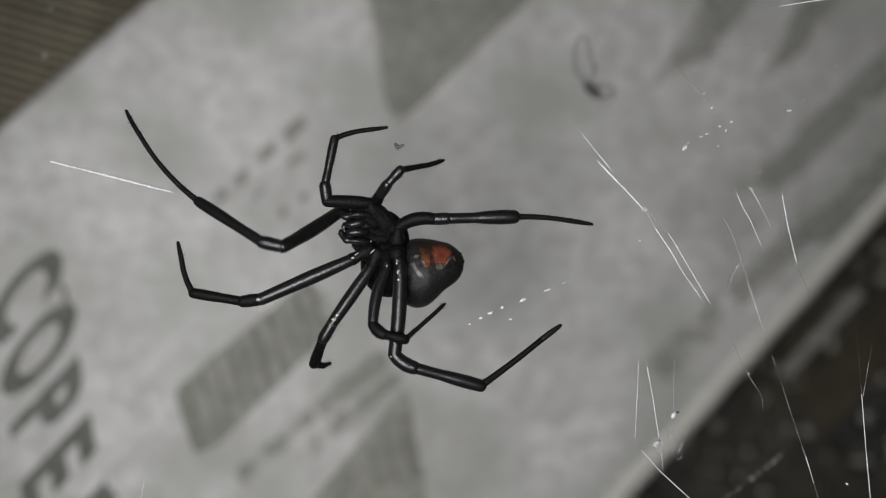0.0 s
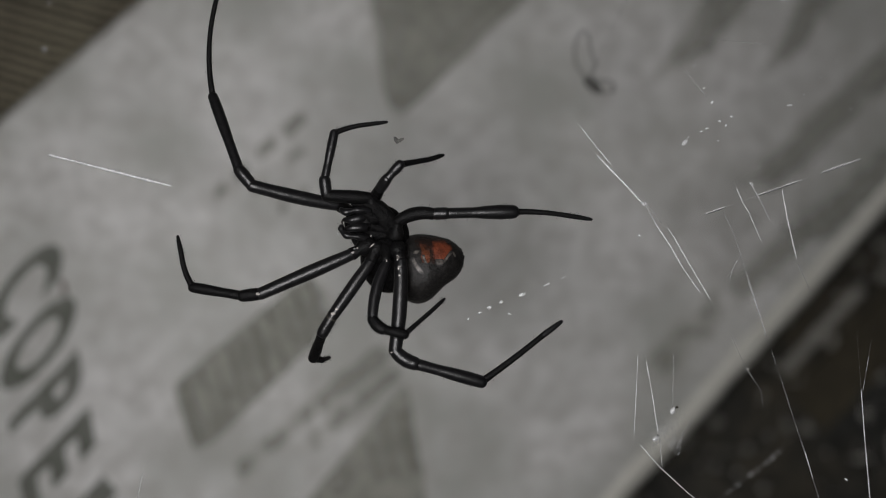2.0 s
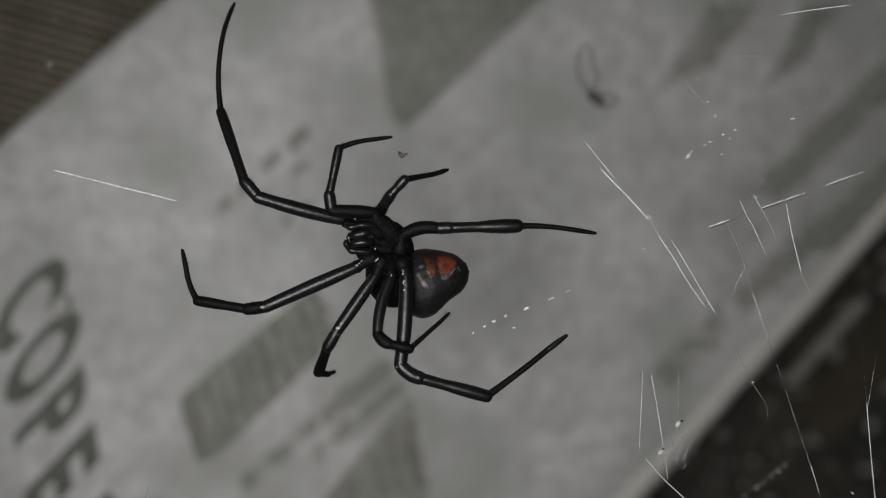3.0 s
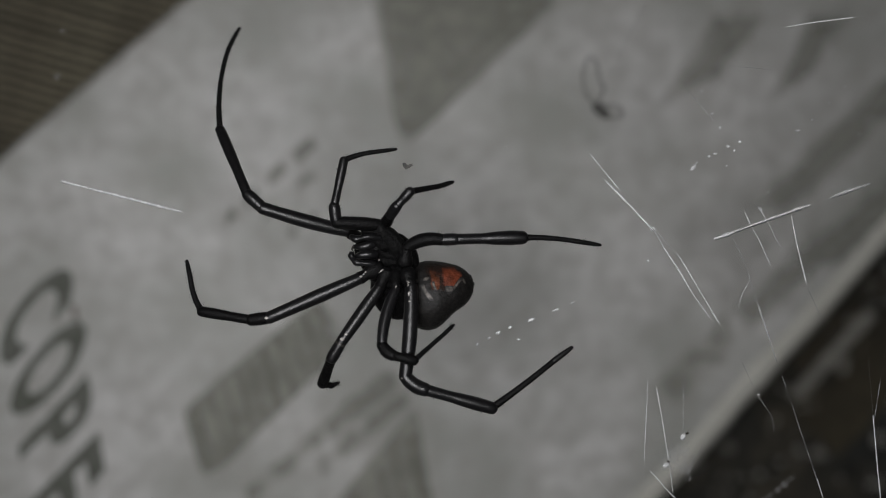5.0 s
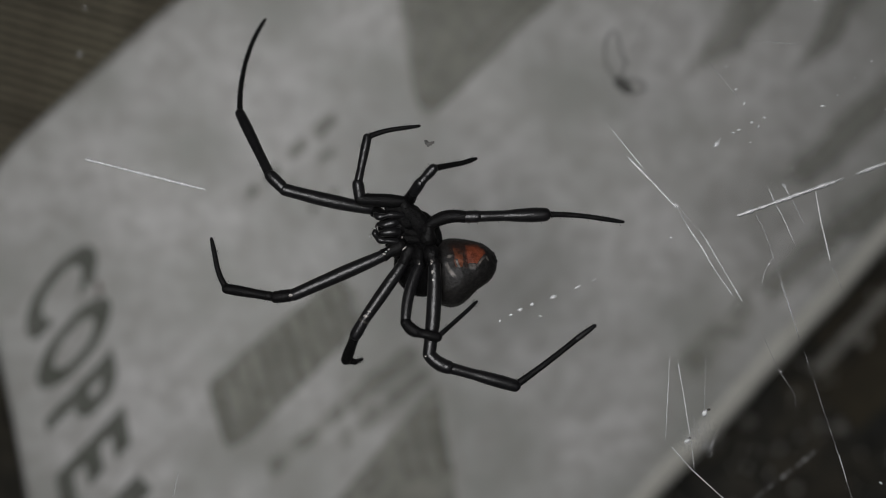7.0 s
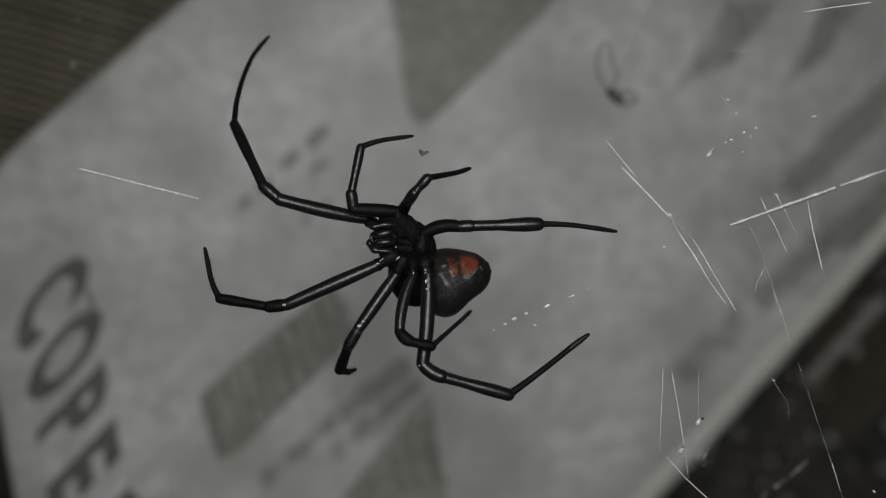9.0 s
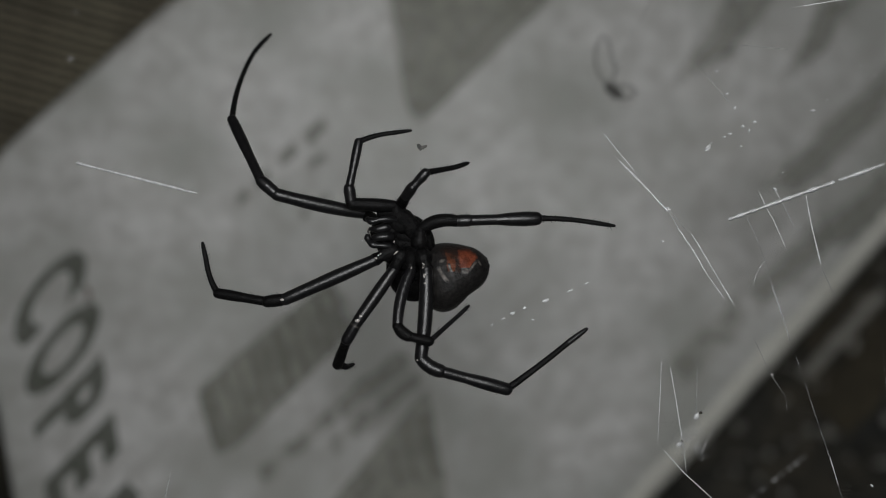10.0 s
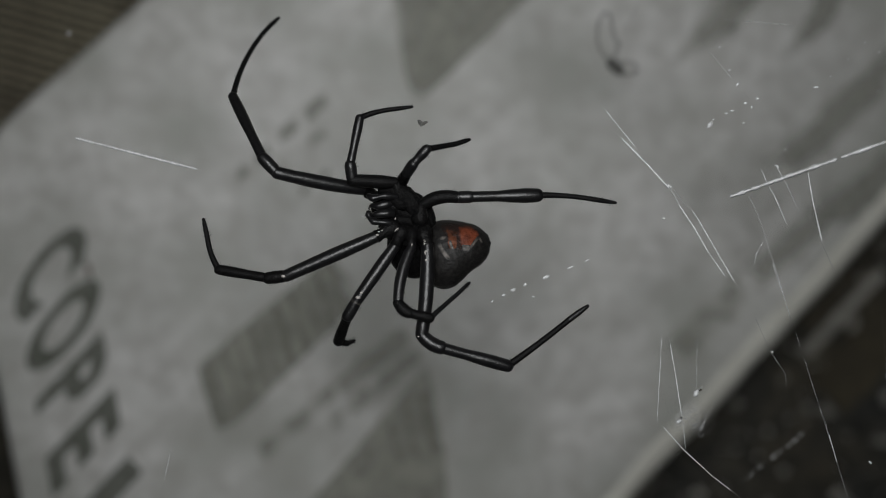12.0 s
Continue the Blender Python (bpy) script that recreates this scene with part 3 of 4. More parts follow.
    r -= 0.46 * max(0.0, d.dot(Vector((0.62, -0.78, 0)).normalized())) ** 4
    r += 0.06 * noise.noise(d * 3.0) + 0.02 * noise.noise(d * 9.0)
    return r * MM


def on_abdomen(x, y, lift):
    """The point of the abdomen's upper side x, y millimetres from its middle."""
    z = 2.4 * MM
    for _ in range(12):
        d = Vector((x * MM, y * MM, z)).normalized()
        z = math.sqrt(max((0.3 * MM) ** 2, abdomen_reach(d) ** 2 - (x * x + y * y) * MM * MM))
    d = Vector((x * MM, y * MM, z)).normalized()
    return ABDOMEN + d * abdomen_reach(d) * lift


def marking(parent, outline_rows, name="red_mark", mat=None, label="orange-red hourglass marking", lift=1.006, firm=2.4):
    """A patch that lies on the abdomen; rows of (y, left, right) in millimetres from the abdomen's middle."""
    bm = bmesh.new()
    rows = []
    fine = []
    for (h0, l0, r0), (h1, l1, r1) in zip(outline_rows, outline_rows[1:]):
        fine += [(h0 + (h1 - h0) * k / 6, l0 + (l1 - l0) * k / 6, r0 + (r1 - r0) * k / 6) for k in range(6)]
    fine.append(outline_rows[-1])
    cols = 18
    inner = bm.verts.layers.float.new("edge")
    for i, (h, l, r) in enumerate(fine):
        row = []
        for k in range(cols + 1):
            v = bm.verts.new(on_abdomen(l + (r - l) * k / cols, h, lift))
            v[inner] = min(1.0, firm * min(k, cols - k) / cols, 1.1 * firm * min(i, len(fine) - 1 - i) / len(fine))
            row.append(v)
        rows.append(row)
    for p, q in zip(rows, rows[1:]):
        for k in range(cols):
            bm.faces.new((p[k], q[k], q[k + 1], p[k + 1]))
    return part(name, bm, mat or RED, parent, label)


def spider():
    top = new("spider")
    top.empty_display_size = 0.002
    tagged(top, "glossy black widow spider hanging belly up in its web", "spider")

    # abdomen with fine hairs
    bm = bmesh.new()
    bmesh.ops.create_uvsphere(bm, u_segments=64, v_segments=40, radius=1)
    for v in bm.verts:
        d = v.co.normalized()
        v.co = ABDOMEN + d * abdomen_reach(d)
    rng = random.Random(5)
    for _ in range(420):
        d = Vector((rng.gauss(0, 1), rng.gauss(0, 1), rng.gauss(0, 1))).normalized()
        way = (d + Vector((0.7, 0.2, 0))).normalized()
        bristle(bm, ABDOMEN + d * abdomen_reach(d) * 0.995, way, rng.uniform(0.10, 0.22) * MM, 0.009 * MM)
    abdomen = part("abdomen", bm, VELVET, top, "round dark grey-black abdomen")
    marking(abdomen, [(2.62, -0.30, 0.90), (2.42, -0.75, 1.60), (2.10, -0.72, 2.10), (1.70, -0.55, 2.25), (1.20, -0.40, 2.15), (0.75, -0.30, 1.75), (0.45, -0.15, 1.30)], "red_mark", BROWN, "dark red-brown ground of the hourglass", 1.003, 1.4)
    marking(abdomen, [(2.35, 0.62, 1.60), (2.12, 0.60, 1.95), (1.74, 0.62, 2.32), (1.37, 0.64, 2.18), (1.05, 0.68, 1.95), (0.80, 0.84, 1.66), (0.62, 0.95, 1.50)], firm=3.4)
    marking(abdomen, [(2.15, -0.40, 0.30), (1.74, -0.30, 0.52), (1.30, -0.26, 0.54), (0.90, -0.22, 0.56), (0.66, -0.14, 0.50), (0.52, 0.0, 0.40)], "red_mark", DULL_RED, "dull brownish-red band of the hourglass", firm=3.5)
    # pale folds of the skin
    for rows in ([(1.58, -0.62, -0.30), (1.45, -0.84, -0.28), (1.30, -0.86, -0.46), (1.22, -0.80, -0.58)],
                 [(1.00, -0.98, -0.76), (0.70, -0.98, -0.62), (0.40, -0.90, -0.40), (0.15, -0.72, -0.16), (-0.10, -0.52, -0.02), (-0.32, -0.26, 0.0)],
                 [(1.20, -0.12, 0.06), (0.95, -0.12, 0.12), (0.70, -0.04, 0.22), (0.48, 0.06, 0.26)],
                 [(0.86, 0.92, 1.50), (0.70, 0.88, 1.62), (0.52, 0.90, 1.60), (0.34, 1.02, 1.48)],
                 [(1.52, 2.12, 2.36), (1.30, 1.92, 2.30), (1.05, 1.74, 2.06), (0.80, 1.58, 1.86), (0.55, 1.46, 1.68)],
                 [(1.50, 2.14, 2.34), (1.32, 2.22, 2.48), (1.15, 2.34, 2.56), (1.00, 2.44, 2.58)]):
        marking(abdomen, rows, "pale_fold", PALE, "pale grey-brown skin fold", 1.009, 2.7)
    # spinnerets
    for k in range(3):
        a = ABDOMEN + Vector((0.90, 0.42 + 0.09 * (k - 1), 0.10)).normalized() * 3.0 * MM
        bm = bmesh.new()
        rings(bm, [a, a + Vector((0.25, 0.06 * (k - 1), 0.1)) * MM, a + Vector((0.45, 0.10 * (k - 1), 0.15)) * MM], [0.34 * MM, 0.30 * MM, 0.16 * MM], 12)
        part("spinneret", bm, CHITIN, abdomen)

    # cephalothorax, sternum, mouthparts
    bm = bmesh.new()
    bmesh.ops.create_uvsphere(bm, u_segments=40, v_segments=24, radius=1)
    c = Vector((-5.33, 1.06, 78.73)) * MM
    turn = Matrix.Rotation(radians(-32), 3, "Z")
    for v in bm.verts:
        q = v.co.copy()
        narrow = 1 - 0.22 * max(0.0, -q.x)
        v.co = c + turn @ Vector((q.x * 2.7, q.y * 2.3 * narrow, q.z * 1.25)) * MM
    bmesh.ops.create_uvsphere(bm, u_segments=40, v_segments=24, radius=1, matrix=Matrix.Translation(Vector((-4.50, -1.27, 77.20)) * MM) @ Matrix.Diagonal((2.35 * MM, 2.75 * MM, 1.7 * MM, 1)))
    shoulder = [Vector(q) * MM for q in ((-7.34, 3.30, 79.82), (-6.28, 3.35, 80.00), (-5.20, 2.75, 80.18), (-4.45, 1.95, 80.09), (-3.95, 1.00, 79.73), (-3.70, 0.23, 79.37))]
    rings(bm, smooth_path(shoulder), [(0.34 + 0.40 * math.sin(math.pi * min(1.0, (k + 1) / 17) * 0.72) + 0.06 * noise.noise(Vector((k * 0.4, 7, 0)))) * MM for k in range(21)], 16, 0.6)
    for at, size in (((-5.60, 2.60, 79.0), (1.3, 1.1, 0.8)), ((-7.00, 1.70, 79.0), (1.0, 1.15, 0.6))):
        bmesh.ops.create_uvsphere(bm, u_segments=24, v_segments=14, radius=1, matrix=Matrix.Translation(Vector(at) * MM) @ Matrix.Diagonal((size[0] * MM, size[1] * MM, size[2] * MM, 1)))
    for a, b, w in (((-4.25, 0.23, 80.00), (-5.97, -0.77, 80.00), 0.62), ((-4.06, 0.41, 80.09), (-5.06, -1.31, 80.09), 0.6), ((-3.71, 0.50, 80.00), (-3.79, -1.13, 80.09), 0.6), ((-5.06, 1.85, 80.00), (-6.50, 2.84, 80.09), 0.6), ((-4.52, 1.67, 80.00), (-3.53, 1.76, 80.00), 0.55), ((-4.27, 1.04, 79.64), (-6.07, 1.68, 79.82), 0.46), ((-4.27, 0.77, 79.64), (-6.16, 0.86, 79.82), 0.46), ((-4.09, 1.23, 79.64), (-5.26, 2.22, 79.82), 0.46), ((-3.82, 0.68, 79.64), (-4.89, 0.05, 79.82), 0.46)):
        a, b = Vector(a) * MM, Vector(b) * MM
        rings(bm, [a, a.lerp(b, 0.3), a.lerp(b, 0.7), b], [w * 0.7 * MM, w * MM, w * 0.95 * MM, w * 0.6 * MM], 14)
    for _ in range(260):
        d = Vector((rng.gauss(0, 1), rng.gauss(0, 1), abs(rng.gauss(0, 1)))).normalized()
        foot = c + turn @ Vector((d.x * 2.65, d.y * 2.2 * (1 - 0.22 * max(0.0, -d.x)), d.z * 1.2)) * MM
        bristle(bm, foot, (d + Vector((-0.4, 0.2, 0.3))).normalized(), rng.uniform(0.15, 0.4) * MM, 0.011 * MM)
    part("cephalothorax", bm, BODY_CHITIN, top)
    bm = bmesh.new()
    bmesh.ops.create_uvsphere(bm, u_segments=28, v_segments=16, radius=1)
    c = Vector((-4.95, 0.87, 79.01)) * MM
    for v in bm.verts:
        q = v.co.copy()
        v.co = c + turn @ Vector((q.x * 1.3, q.y * 0.9 * (1 - 0.3 * max(0, q.x)), q.z * 0.5)) * MM
    part("sternum", bm, DULL_UNLIT_CHITIN, top)
    for a, b, e in (((-6.14, 2.21, 80.09), (-7.29, 1.93, 80.36), (-7.93, 1.98, 80.27)), ((-6.04, 1.40, 80.18), (-7.28, 1.30, 80.45), (-7.97, 1.13, 80.27))):
        bm = bmesh.new()
        a, b, e = [Vector(q) * MM for q in (a, b, e)]
        rings(bm, [a, a.lerp(b, 0.5), b, e], [0.34 * MM, 0.38 * MM, 0.32 * MM, 0.16 * MM], 12)
        jaw = part("chelicera", bm, CHITIN, top)
        bm = bmesh.new()
        rings(bm, [e, e + Vector((-0.12, -0.25, 0.1)) * MM, e + Vector((0.05, -0.5, 0.1)) * MM], [0.12 * MM, 0.08 * MM, 0.02 * MM], 8)
        part("fang", bm, JOINT, jaw)
    for path in (((-5.76, 2.65, 80.36), (-6.80, 2.73, 80.81), (-7.68, 2.55, 80.90), (-8.16, 2.87, 80.63)), ((-5.94, 0.49, 80.36), (-6.80, 0.63, 80.81), (-7.59, 0.71, 80.90), (-8.01, 1.12, 80.72), (-8.08, 1.57, 80.54))):
        pts = [Vector(q) * MM for q in path]
        bm = bmesh.new()
        fine = smooth_path(pts)
        rings(bm, fine, [0.26 * MM] + [(0.26 + 0.05 * math.sin(k * 1.1)) * MM for k in range(len(fine) - 4)] + [0.24 * MM, 0.18 * MM, 0.08 * MM], 12)
        for _ in range(30):
            k = rng.randrange(len(pts) - 1)
            bristle(bm, pts[k].lerp(pts[k + 1], rng.random()), Vector((rng.gauss(0, 1), rng.gauss(0, 1), rng.gauss(0, 1))).normalized(), 0.6 * MM, 0.012 * MM)
        part("pedipalp", bm, CHITIN, top)

    # legs: root, joints, half-widths in millimetres
    legs = {}
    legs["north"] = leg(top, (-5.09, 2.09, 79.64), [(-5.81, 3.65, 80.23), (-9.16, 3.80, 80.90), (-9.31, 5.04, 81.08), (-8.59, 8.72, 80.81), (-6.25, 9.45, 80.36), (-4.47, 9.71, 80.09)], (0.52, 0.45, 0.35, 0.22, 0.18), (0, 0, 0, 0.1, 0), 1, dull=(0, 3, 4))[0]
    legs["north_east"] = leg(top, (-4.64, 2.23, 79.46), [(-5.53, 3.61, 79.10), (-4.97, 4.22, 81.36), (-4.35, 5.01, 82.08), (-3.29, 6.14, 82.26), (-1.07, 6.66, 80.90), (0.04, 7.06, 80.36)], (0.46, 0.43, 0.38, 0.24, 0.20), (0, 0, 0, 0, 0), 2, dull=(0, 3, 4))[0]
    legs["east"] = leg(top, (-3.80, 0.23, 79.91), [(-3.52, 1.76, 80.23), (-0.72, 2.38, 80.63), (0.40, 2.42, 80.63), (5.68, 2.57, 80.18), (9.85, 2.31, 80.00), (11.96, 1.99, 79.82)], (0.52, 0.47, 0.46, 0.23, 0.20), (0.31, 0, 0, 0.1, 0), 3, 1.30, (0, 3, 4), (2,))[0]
    legs["south"] = leg(top, (-3.79, 0.05, 80.18), [(-3.39, -1.29, 80.99), (-3.80, -8.25, 81.81), (-2.25, -9.27, 81.81), (2.98, -10.77, 81.18), (7.92, -7.15, 80.36), (9.39, -6.10, 80.09)], (0.56, 0.54, 0.47, 0.27, 0.24), (0.15, -0.16, 0, -0.06, 0), 4, 1.14, (3,), glints=((0, 0.06, (-0.05, 0), 0.085), (0, 0.16, (-0.02, 0), 0.09), (0, 1.0, (-0.25, -0.1), 0.07), (2, 0.0, (0.0, 0.0), 0.09)))[0]
    legs["south_west"] = leg(top, (-5.05, 0.05, 80.18), [(-5.74, -1.50, 80.45), (-8.73, -5.84, 81.08), (-9.47, -7.10, 80.90), (-10.49, -9.34, 78.64), (-9.81, -9.58, 78.19), (-9.24, -9.38, 77.92)], (0.50, 0.46, 0.43, 0.30, 0.18), (0, 0, 0, 0, 0), 5, dull=(2, 3, 4), pale=(1,), glints=((0, 0.93, (-0.05, 0.0), 0.17), (0, 0.86, (0.02, 0.05), 0.12)))[0]
    legs["west"] = leg(top, (-5.51, 0.14, 80.09), [(-7.26, -0.85, 80.63), (-14.33, -3.96, 81.18), (-15.77, -4.14, 81.08), (-19.81, -3.50, 80.63), (-20.83, -1.04, 80.18), (-21.23, 0.54, 79.91)], (0.54, 0.48, 0.40, 0.24, 0.20), (0, 0, 0, 0.15, 0), 6, dull=(1, 2, 3, 4), pale=(1,), glints=((1, 0.02, (-0.10, 0.0), 0.15), (0, 0.0, (0.15, 0.15), 0.11)))[0]
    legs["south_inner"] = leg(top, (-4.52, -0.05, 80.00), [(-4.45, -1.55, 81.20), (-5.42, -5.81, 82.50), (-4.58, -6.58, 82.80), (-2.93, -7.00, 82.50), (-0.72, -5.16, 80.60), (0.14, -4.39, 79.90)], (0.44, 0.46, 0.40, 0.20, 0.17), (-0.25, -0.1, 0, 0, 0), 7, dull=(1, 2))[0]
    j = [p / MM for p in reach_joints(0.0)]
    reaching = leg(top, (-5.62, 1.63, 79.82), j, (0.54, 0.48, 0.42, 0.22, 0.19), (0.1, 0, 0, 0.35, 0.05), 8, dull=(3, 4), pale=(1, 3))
    # highlights where the legs join the body, given as pale flakes: place, half-length, half-width, turn
    for name, at, long, wide, turn in (("south_west", (-5.57, -0.19, 80.92), 0.26, 0.06, 42), ("east", (-3.77, 0.84, 80.64), 0.09, 0.07, 60), ("west", (-5.70, 0.61, 80.64), 0.09, 0.05, 70),
                                       ("south", (-3.59, -1.09, 81.38), 0.17, 0.10, 75), ("south_inner", (-4.40, -1.32, 81.54), 0.12, 0.05, 80), ("south", (-3.55, -1.85, 81.57), 0.15, 0.06, 95),
                                       ("west", (-6.78, -0.37, 80.87), 0.12, 0.07, 40), ("south", (-3.66, -0.86, 81.30), 0.07, 0.05, 20)):
        bm = bmesh.new()
        bmesh.ops.create_icosphere(bm, subdivisions=2, radius=1)
        m = Matrix.Translation(Vector(at) * MM) @ Matrix.Rotation(radians(turn), 4, "Z") @ Matrix.Diagonal((long * MM, wide * MM, 0.03 * MM, 1))
        for v in bm.verts:
            v.co = m @ (v.co * (1 + 0.6 * noise.noise(v.co * 2.1 + Vector(at))))
        part("leg_root_glint", bm, PAINTED_GLINT, legs[name], "small pale flake standing in for a highlight at the joint")
    return top, legs, reaching[1]


# ---- the web ----
def thread(web, path, width, beads=0, seed=0, tail=5.0, steady=0.14):
    """A silk thread, thick only where it is to glint, even there and drawn out thin beyond both ends; alpha breaks fine
    ones into glint dashes.
    """
    rng = random.Random(seed)
    pts = [Vector(p) * MM for p in path]
    if len(pts) > 4:
        pts = smooth_path(pts)
    radius = (0.011 + 0.46 * width) * MM
    dense, rr = [], []
    out0, out1 = (pts[0] - pts[1]).normalized(), (pts[-1] - pts[-2]).normalized()
    dense += [pts[0] + out0 * tail * MM, pts[0] + out0 * 0.15 * MM]
    rr += [0.0006 * MM, 0.003 * MM]
    for a, b in zip(pts, pts[1:]):
        n = max(1, round((b - a).length / (0.22 * MM)))
        for k in range(n):
            p = a.lerp(b, k / n)
            dense.append(p + Vector((rng.gauss(0, 1), rng.gauss(0, 1), 0)) * 0.003 * MM)
            rr.append(radius * (1 + (0.55 - 0.5 * steady) * noise.noise(Vector((seed * 5.3, len(rr) * 0.16, 0)))) * rng.uniform(0.9, 1.1))
    dense += [pts[-1], pts[-1] + out1 * 0.15 * MM, pts[-1] + out1 * tail * MM]
    rr += [radius * 0.6, 0.003 * MM, 0.0006 * MM]
    bm = bmesh.new()
    rings(bm, dense, rr, 6)
    for _ in range(beads):
        k = rng.randrange(2, len(dense) - 2)
        bmesh.ops.create_icosphere(bm, subdivisions=1, radius=radius * rng.uniform(1.2, 2.0), matrix=Matrix.Translation(dense[k]))
    return part("thread", bm, SILK if width > 0.04 else FINE_SILK, web)


def silk_glint_band(web, a, b, width, seed=0):
    """A flat silk strip whose visible width stands in for a glint: built along its own +Y, its flat side along X."""
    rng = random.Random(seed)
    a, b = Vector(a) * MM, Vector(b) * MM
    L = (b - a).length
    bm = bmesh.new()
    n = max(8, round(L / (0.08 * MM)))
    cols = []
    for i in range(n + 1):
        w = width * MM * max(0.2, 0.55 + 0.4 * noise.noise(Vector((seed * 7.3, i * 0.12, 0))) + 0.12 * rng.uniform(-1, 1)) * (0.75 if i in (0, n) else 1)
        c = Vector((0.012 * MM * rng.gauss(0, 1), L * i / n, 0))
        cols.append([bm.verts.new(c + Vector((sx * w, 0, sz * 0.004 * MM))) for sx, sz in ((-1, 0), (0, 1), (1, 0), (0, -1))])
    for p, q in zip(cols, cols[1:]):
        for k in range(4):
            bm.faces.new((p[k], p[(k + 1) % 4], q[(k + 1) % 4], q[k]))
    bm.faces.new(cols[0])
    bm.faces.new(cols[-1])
    ob = part("silk_glint_band", bm, SILK, web, "flat white silk strip whose twist imitates a changing glint")
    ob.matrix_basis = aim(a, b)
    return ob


def flake(web, at, size, turn=0.0, long=1.6):
    """A bright speck: silk in the web, or a highlight given as a shape."""
    bm = bmesh.new()
    bmesh.ops.create_icosphere(bm, subdivisions=2, radius=1)
    m = Matrix.Translation(Vector(at) * MM) @ Matrix.Rotation(radians(turn), 4, "Z") @ Matrix.Diagonal((size * long * MM, size * MM, size * 0.6 * MM, 1))
    for v in bm.verts:
        v.co = m @ (v.co * (1 + 0.5 * noise.noise(v.co * 1.7 + Vector(at))))
    return part("silk_or_glint_speck", bm, SILK, web)


def web_fluff(web):
    """The woolly silk tuft at the hem: countless fine strands."""
    rng = random.Random(77)
    tuft = bmesh.new()
    for _ in range(520):
        p = Vector((18.15 + rng.gauss(0, 0.55), -15.4 + rng.gauss(0, 0.65), 78.7 + rng.gauss(0, 0.4))) * MM
        heading, path = rng.uniform(0, 6.28), []
        for k in range(7):
            path.append(p.copy())
            heading += rng.gauss(0, 0.7)
            p = p + Vector((math.cos(heading), math.sin(heading), rng.gauss(0, 0.3))) * rng.uniform(0.10, 0.24) * MM
        rings(tuft, path, [0.0028 * MM] * 6 + [0.0014 * MM], 3)
    part("silk_tuft", tuft, FINE_SILK, web, "woolly tuft of fine tangled silk")["kind"] = "stuff"


def tangle_web():
    web = new("spider_web")
    web.empty_display_size = 0.002
    tagged(web, "sparse tangle of fine white silk threads above the sack", "spider web")
    thread(web, [(-31.96, 7.13, 78.50), (-22.32, 4.68, 78.00)], 0.21, 0, 1, 0.8, 0.3)
    thread(web, [(11.21, 9.09, 80.00), (12.30, 7.73, 80.00), (13.42, 6.37, 80.05)], 0.075, 0, 2, 2.5, 0.35)
    thread(web, [(12.43, 6.96, 80.00), (14.57, 4.74, 80.14), (15.98, 3.15, 80.32)], 0.162, 0, 3, 2.5, 0.60)
    thread(web, [(16.07, 3.14, 80.54), (16.94, 1.52, 80.63)], 0.031, 0, 4, 2.5, 0.14)
    thread(web, [(16.90, 1.57, 80.63), (17.98, -0.09, 80.81), (18.95, -1.87, 81.04)], 0.105, 0, 5, 1.0, 0.45)
    thread(web, [(19.10, -1.89, 80.45), (20.40, -3.85, 80.77)], 0.058, 0, 6, 2.0, 0.30)
    thread(web, [(16.45, 2.92, 80.45), (17.39, 1.66, 80.45)], 0.024, 0, 7, 2.0, 0.14)
    thread(web, [(17.97, 1.17, 80.45), (18.41, 0.49, 80.50), (19.51, -1.52, 80.77), (21.04, -4.31, 81.22)], 0.071, 0, 8, 2.0, 0.30)
    thread(web, [(23.51, 4.43, 80.00), (23.99, 3.30, 80.05)], 0.061, 0, 9, 1.0, 0.40)
    thread(web, [(24.00, 3.30, 80.00), (24.47, 2.48, 80.09), (25.34, 0.32, 80.32)], 0.041, 0, 10, 2.0, 0.14)
    thread(web, [(24.58, 4.78, 80.18), (24.98, 4.10, 80.18), (25.34, 3.47, 80.18)], 0.048, 1, 11, 1.0, 0.14)
    thread(web, [(25.34, 3.47, 80.18), (26.20, 1.67, 80.18)], 0.020, 0, 12, 2.0, 0.14)
    thread(web, [(27.17, 4.20, 80.00), (27.26, 3.62, 80.00), (27.56, 1.90, 80.05), (28.21, -1.13, 80.23)], 0.085, 0, 13, 1.0, 0.40)
    thread(web, [(22.49, 2.54, 79.77), (23.26, 1.00, 79.77), (23.94, -1.00, 79.77), (25.07, -4.40, 79.77), (25.80, -6.85, 79.77), (26.30, -8.21, 79.77), (27.34, -11.33, 79.77), (27.79, -12.79, 79.77), (28.52, -14.96, 79.77), (29.74, -18.77, 79.77), (30.65, -21.67, 79.77)], 0.012, 0, 14, 2.5, 0.14)
    thread(web, [(24.53, -3.04, 79.77), (25.80, -6.76, 79.77)], 0.034, 0, 15, 2.0, 0.30)
    thread(web, [(29.15, -16.73, 79.77), (29.74, -18.77, 79.77)], 0.048, 0, 16, 2.0, 0.30)
    thread(web, [(28.11, -13.69, 79.77), (28.52, -14.96, 79.77)], 0.037, 0, 17, 2.0, 0.14)
    thread(web, [(23.80, -1.09, 79.77), (23.58, -1.45, 79.77), (23.21, -2.13, 79.77), (23.03, -3.04, 79.77)], 0.024, 0, 18, 0.6, 0.14)
    thread(web, [(28.48, -1.72, 80.00), (29.43, -3.80, 80.00)], 0.020, 0, 19, 2.5, 0.14)
    thread(web, [(27.03, 19.44, 80.00), (29.04, 19.60, 80.77), (31.44, 19.69, 81.76)], 0.085, 0, 20, 2.5, 0.40)
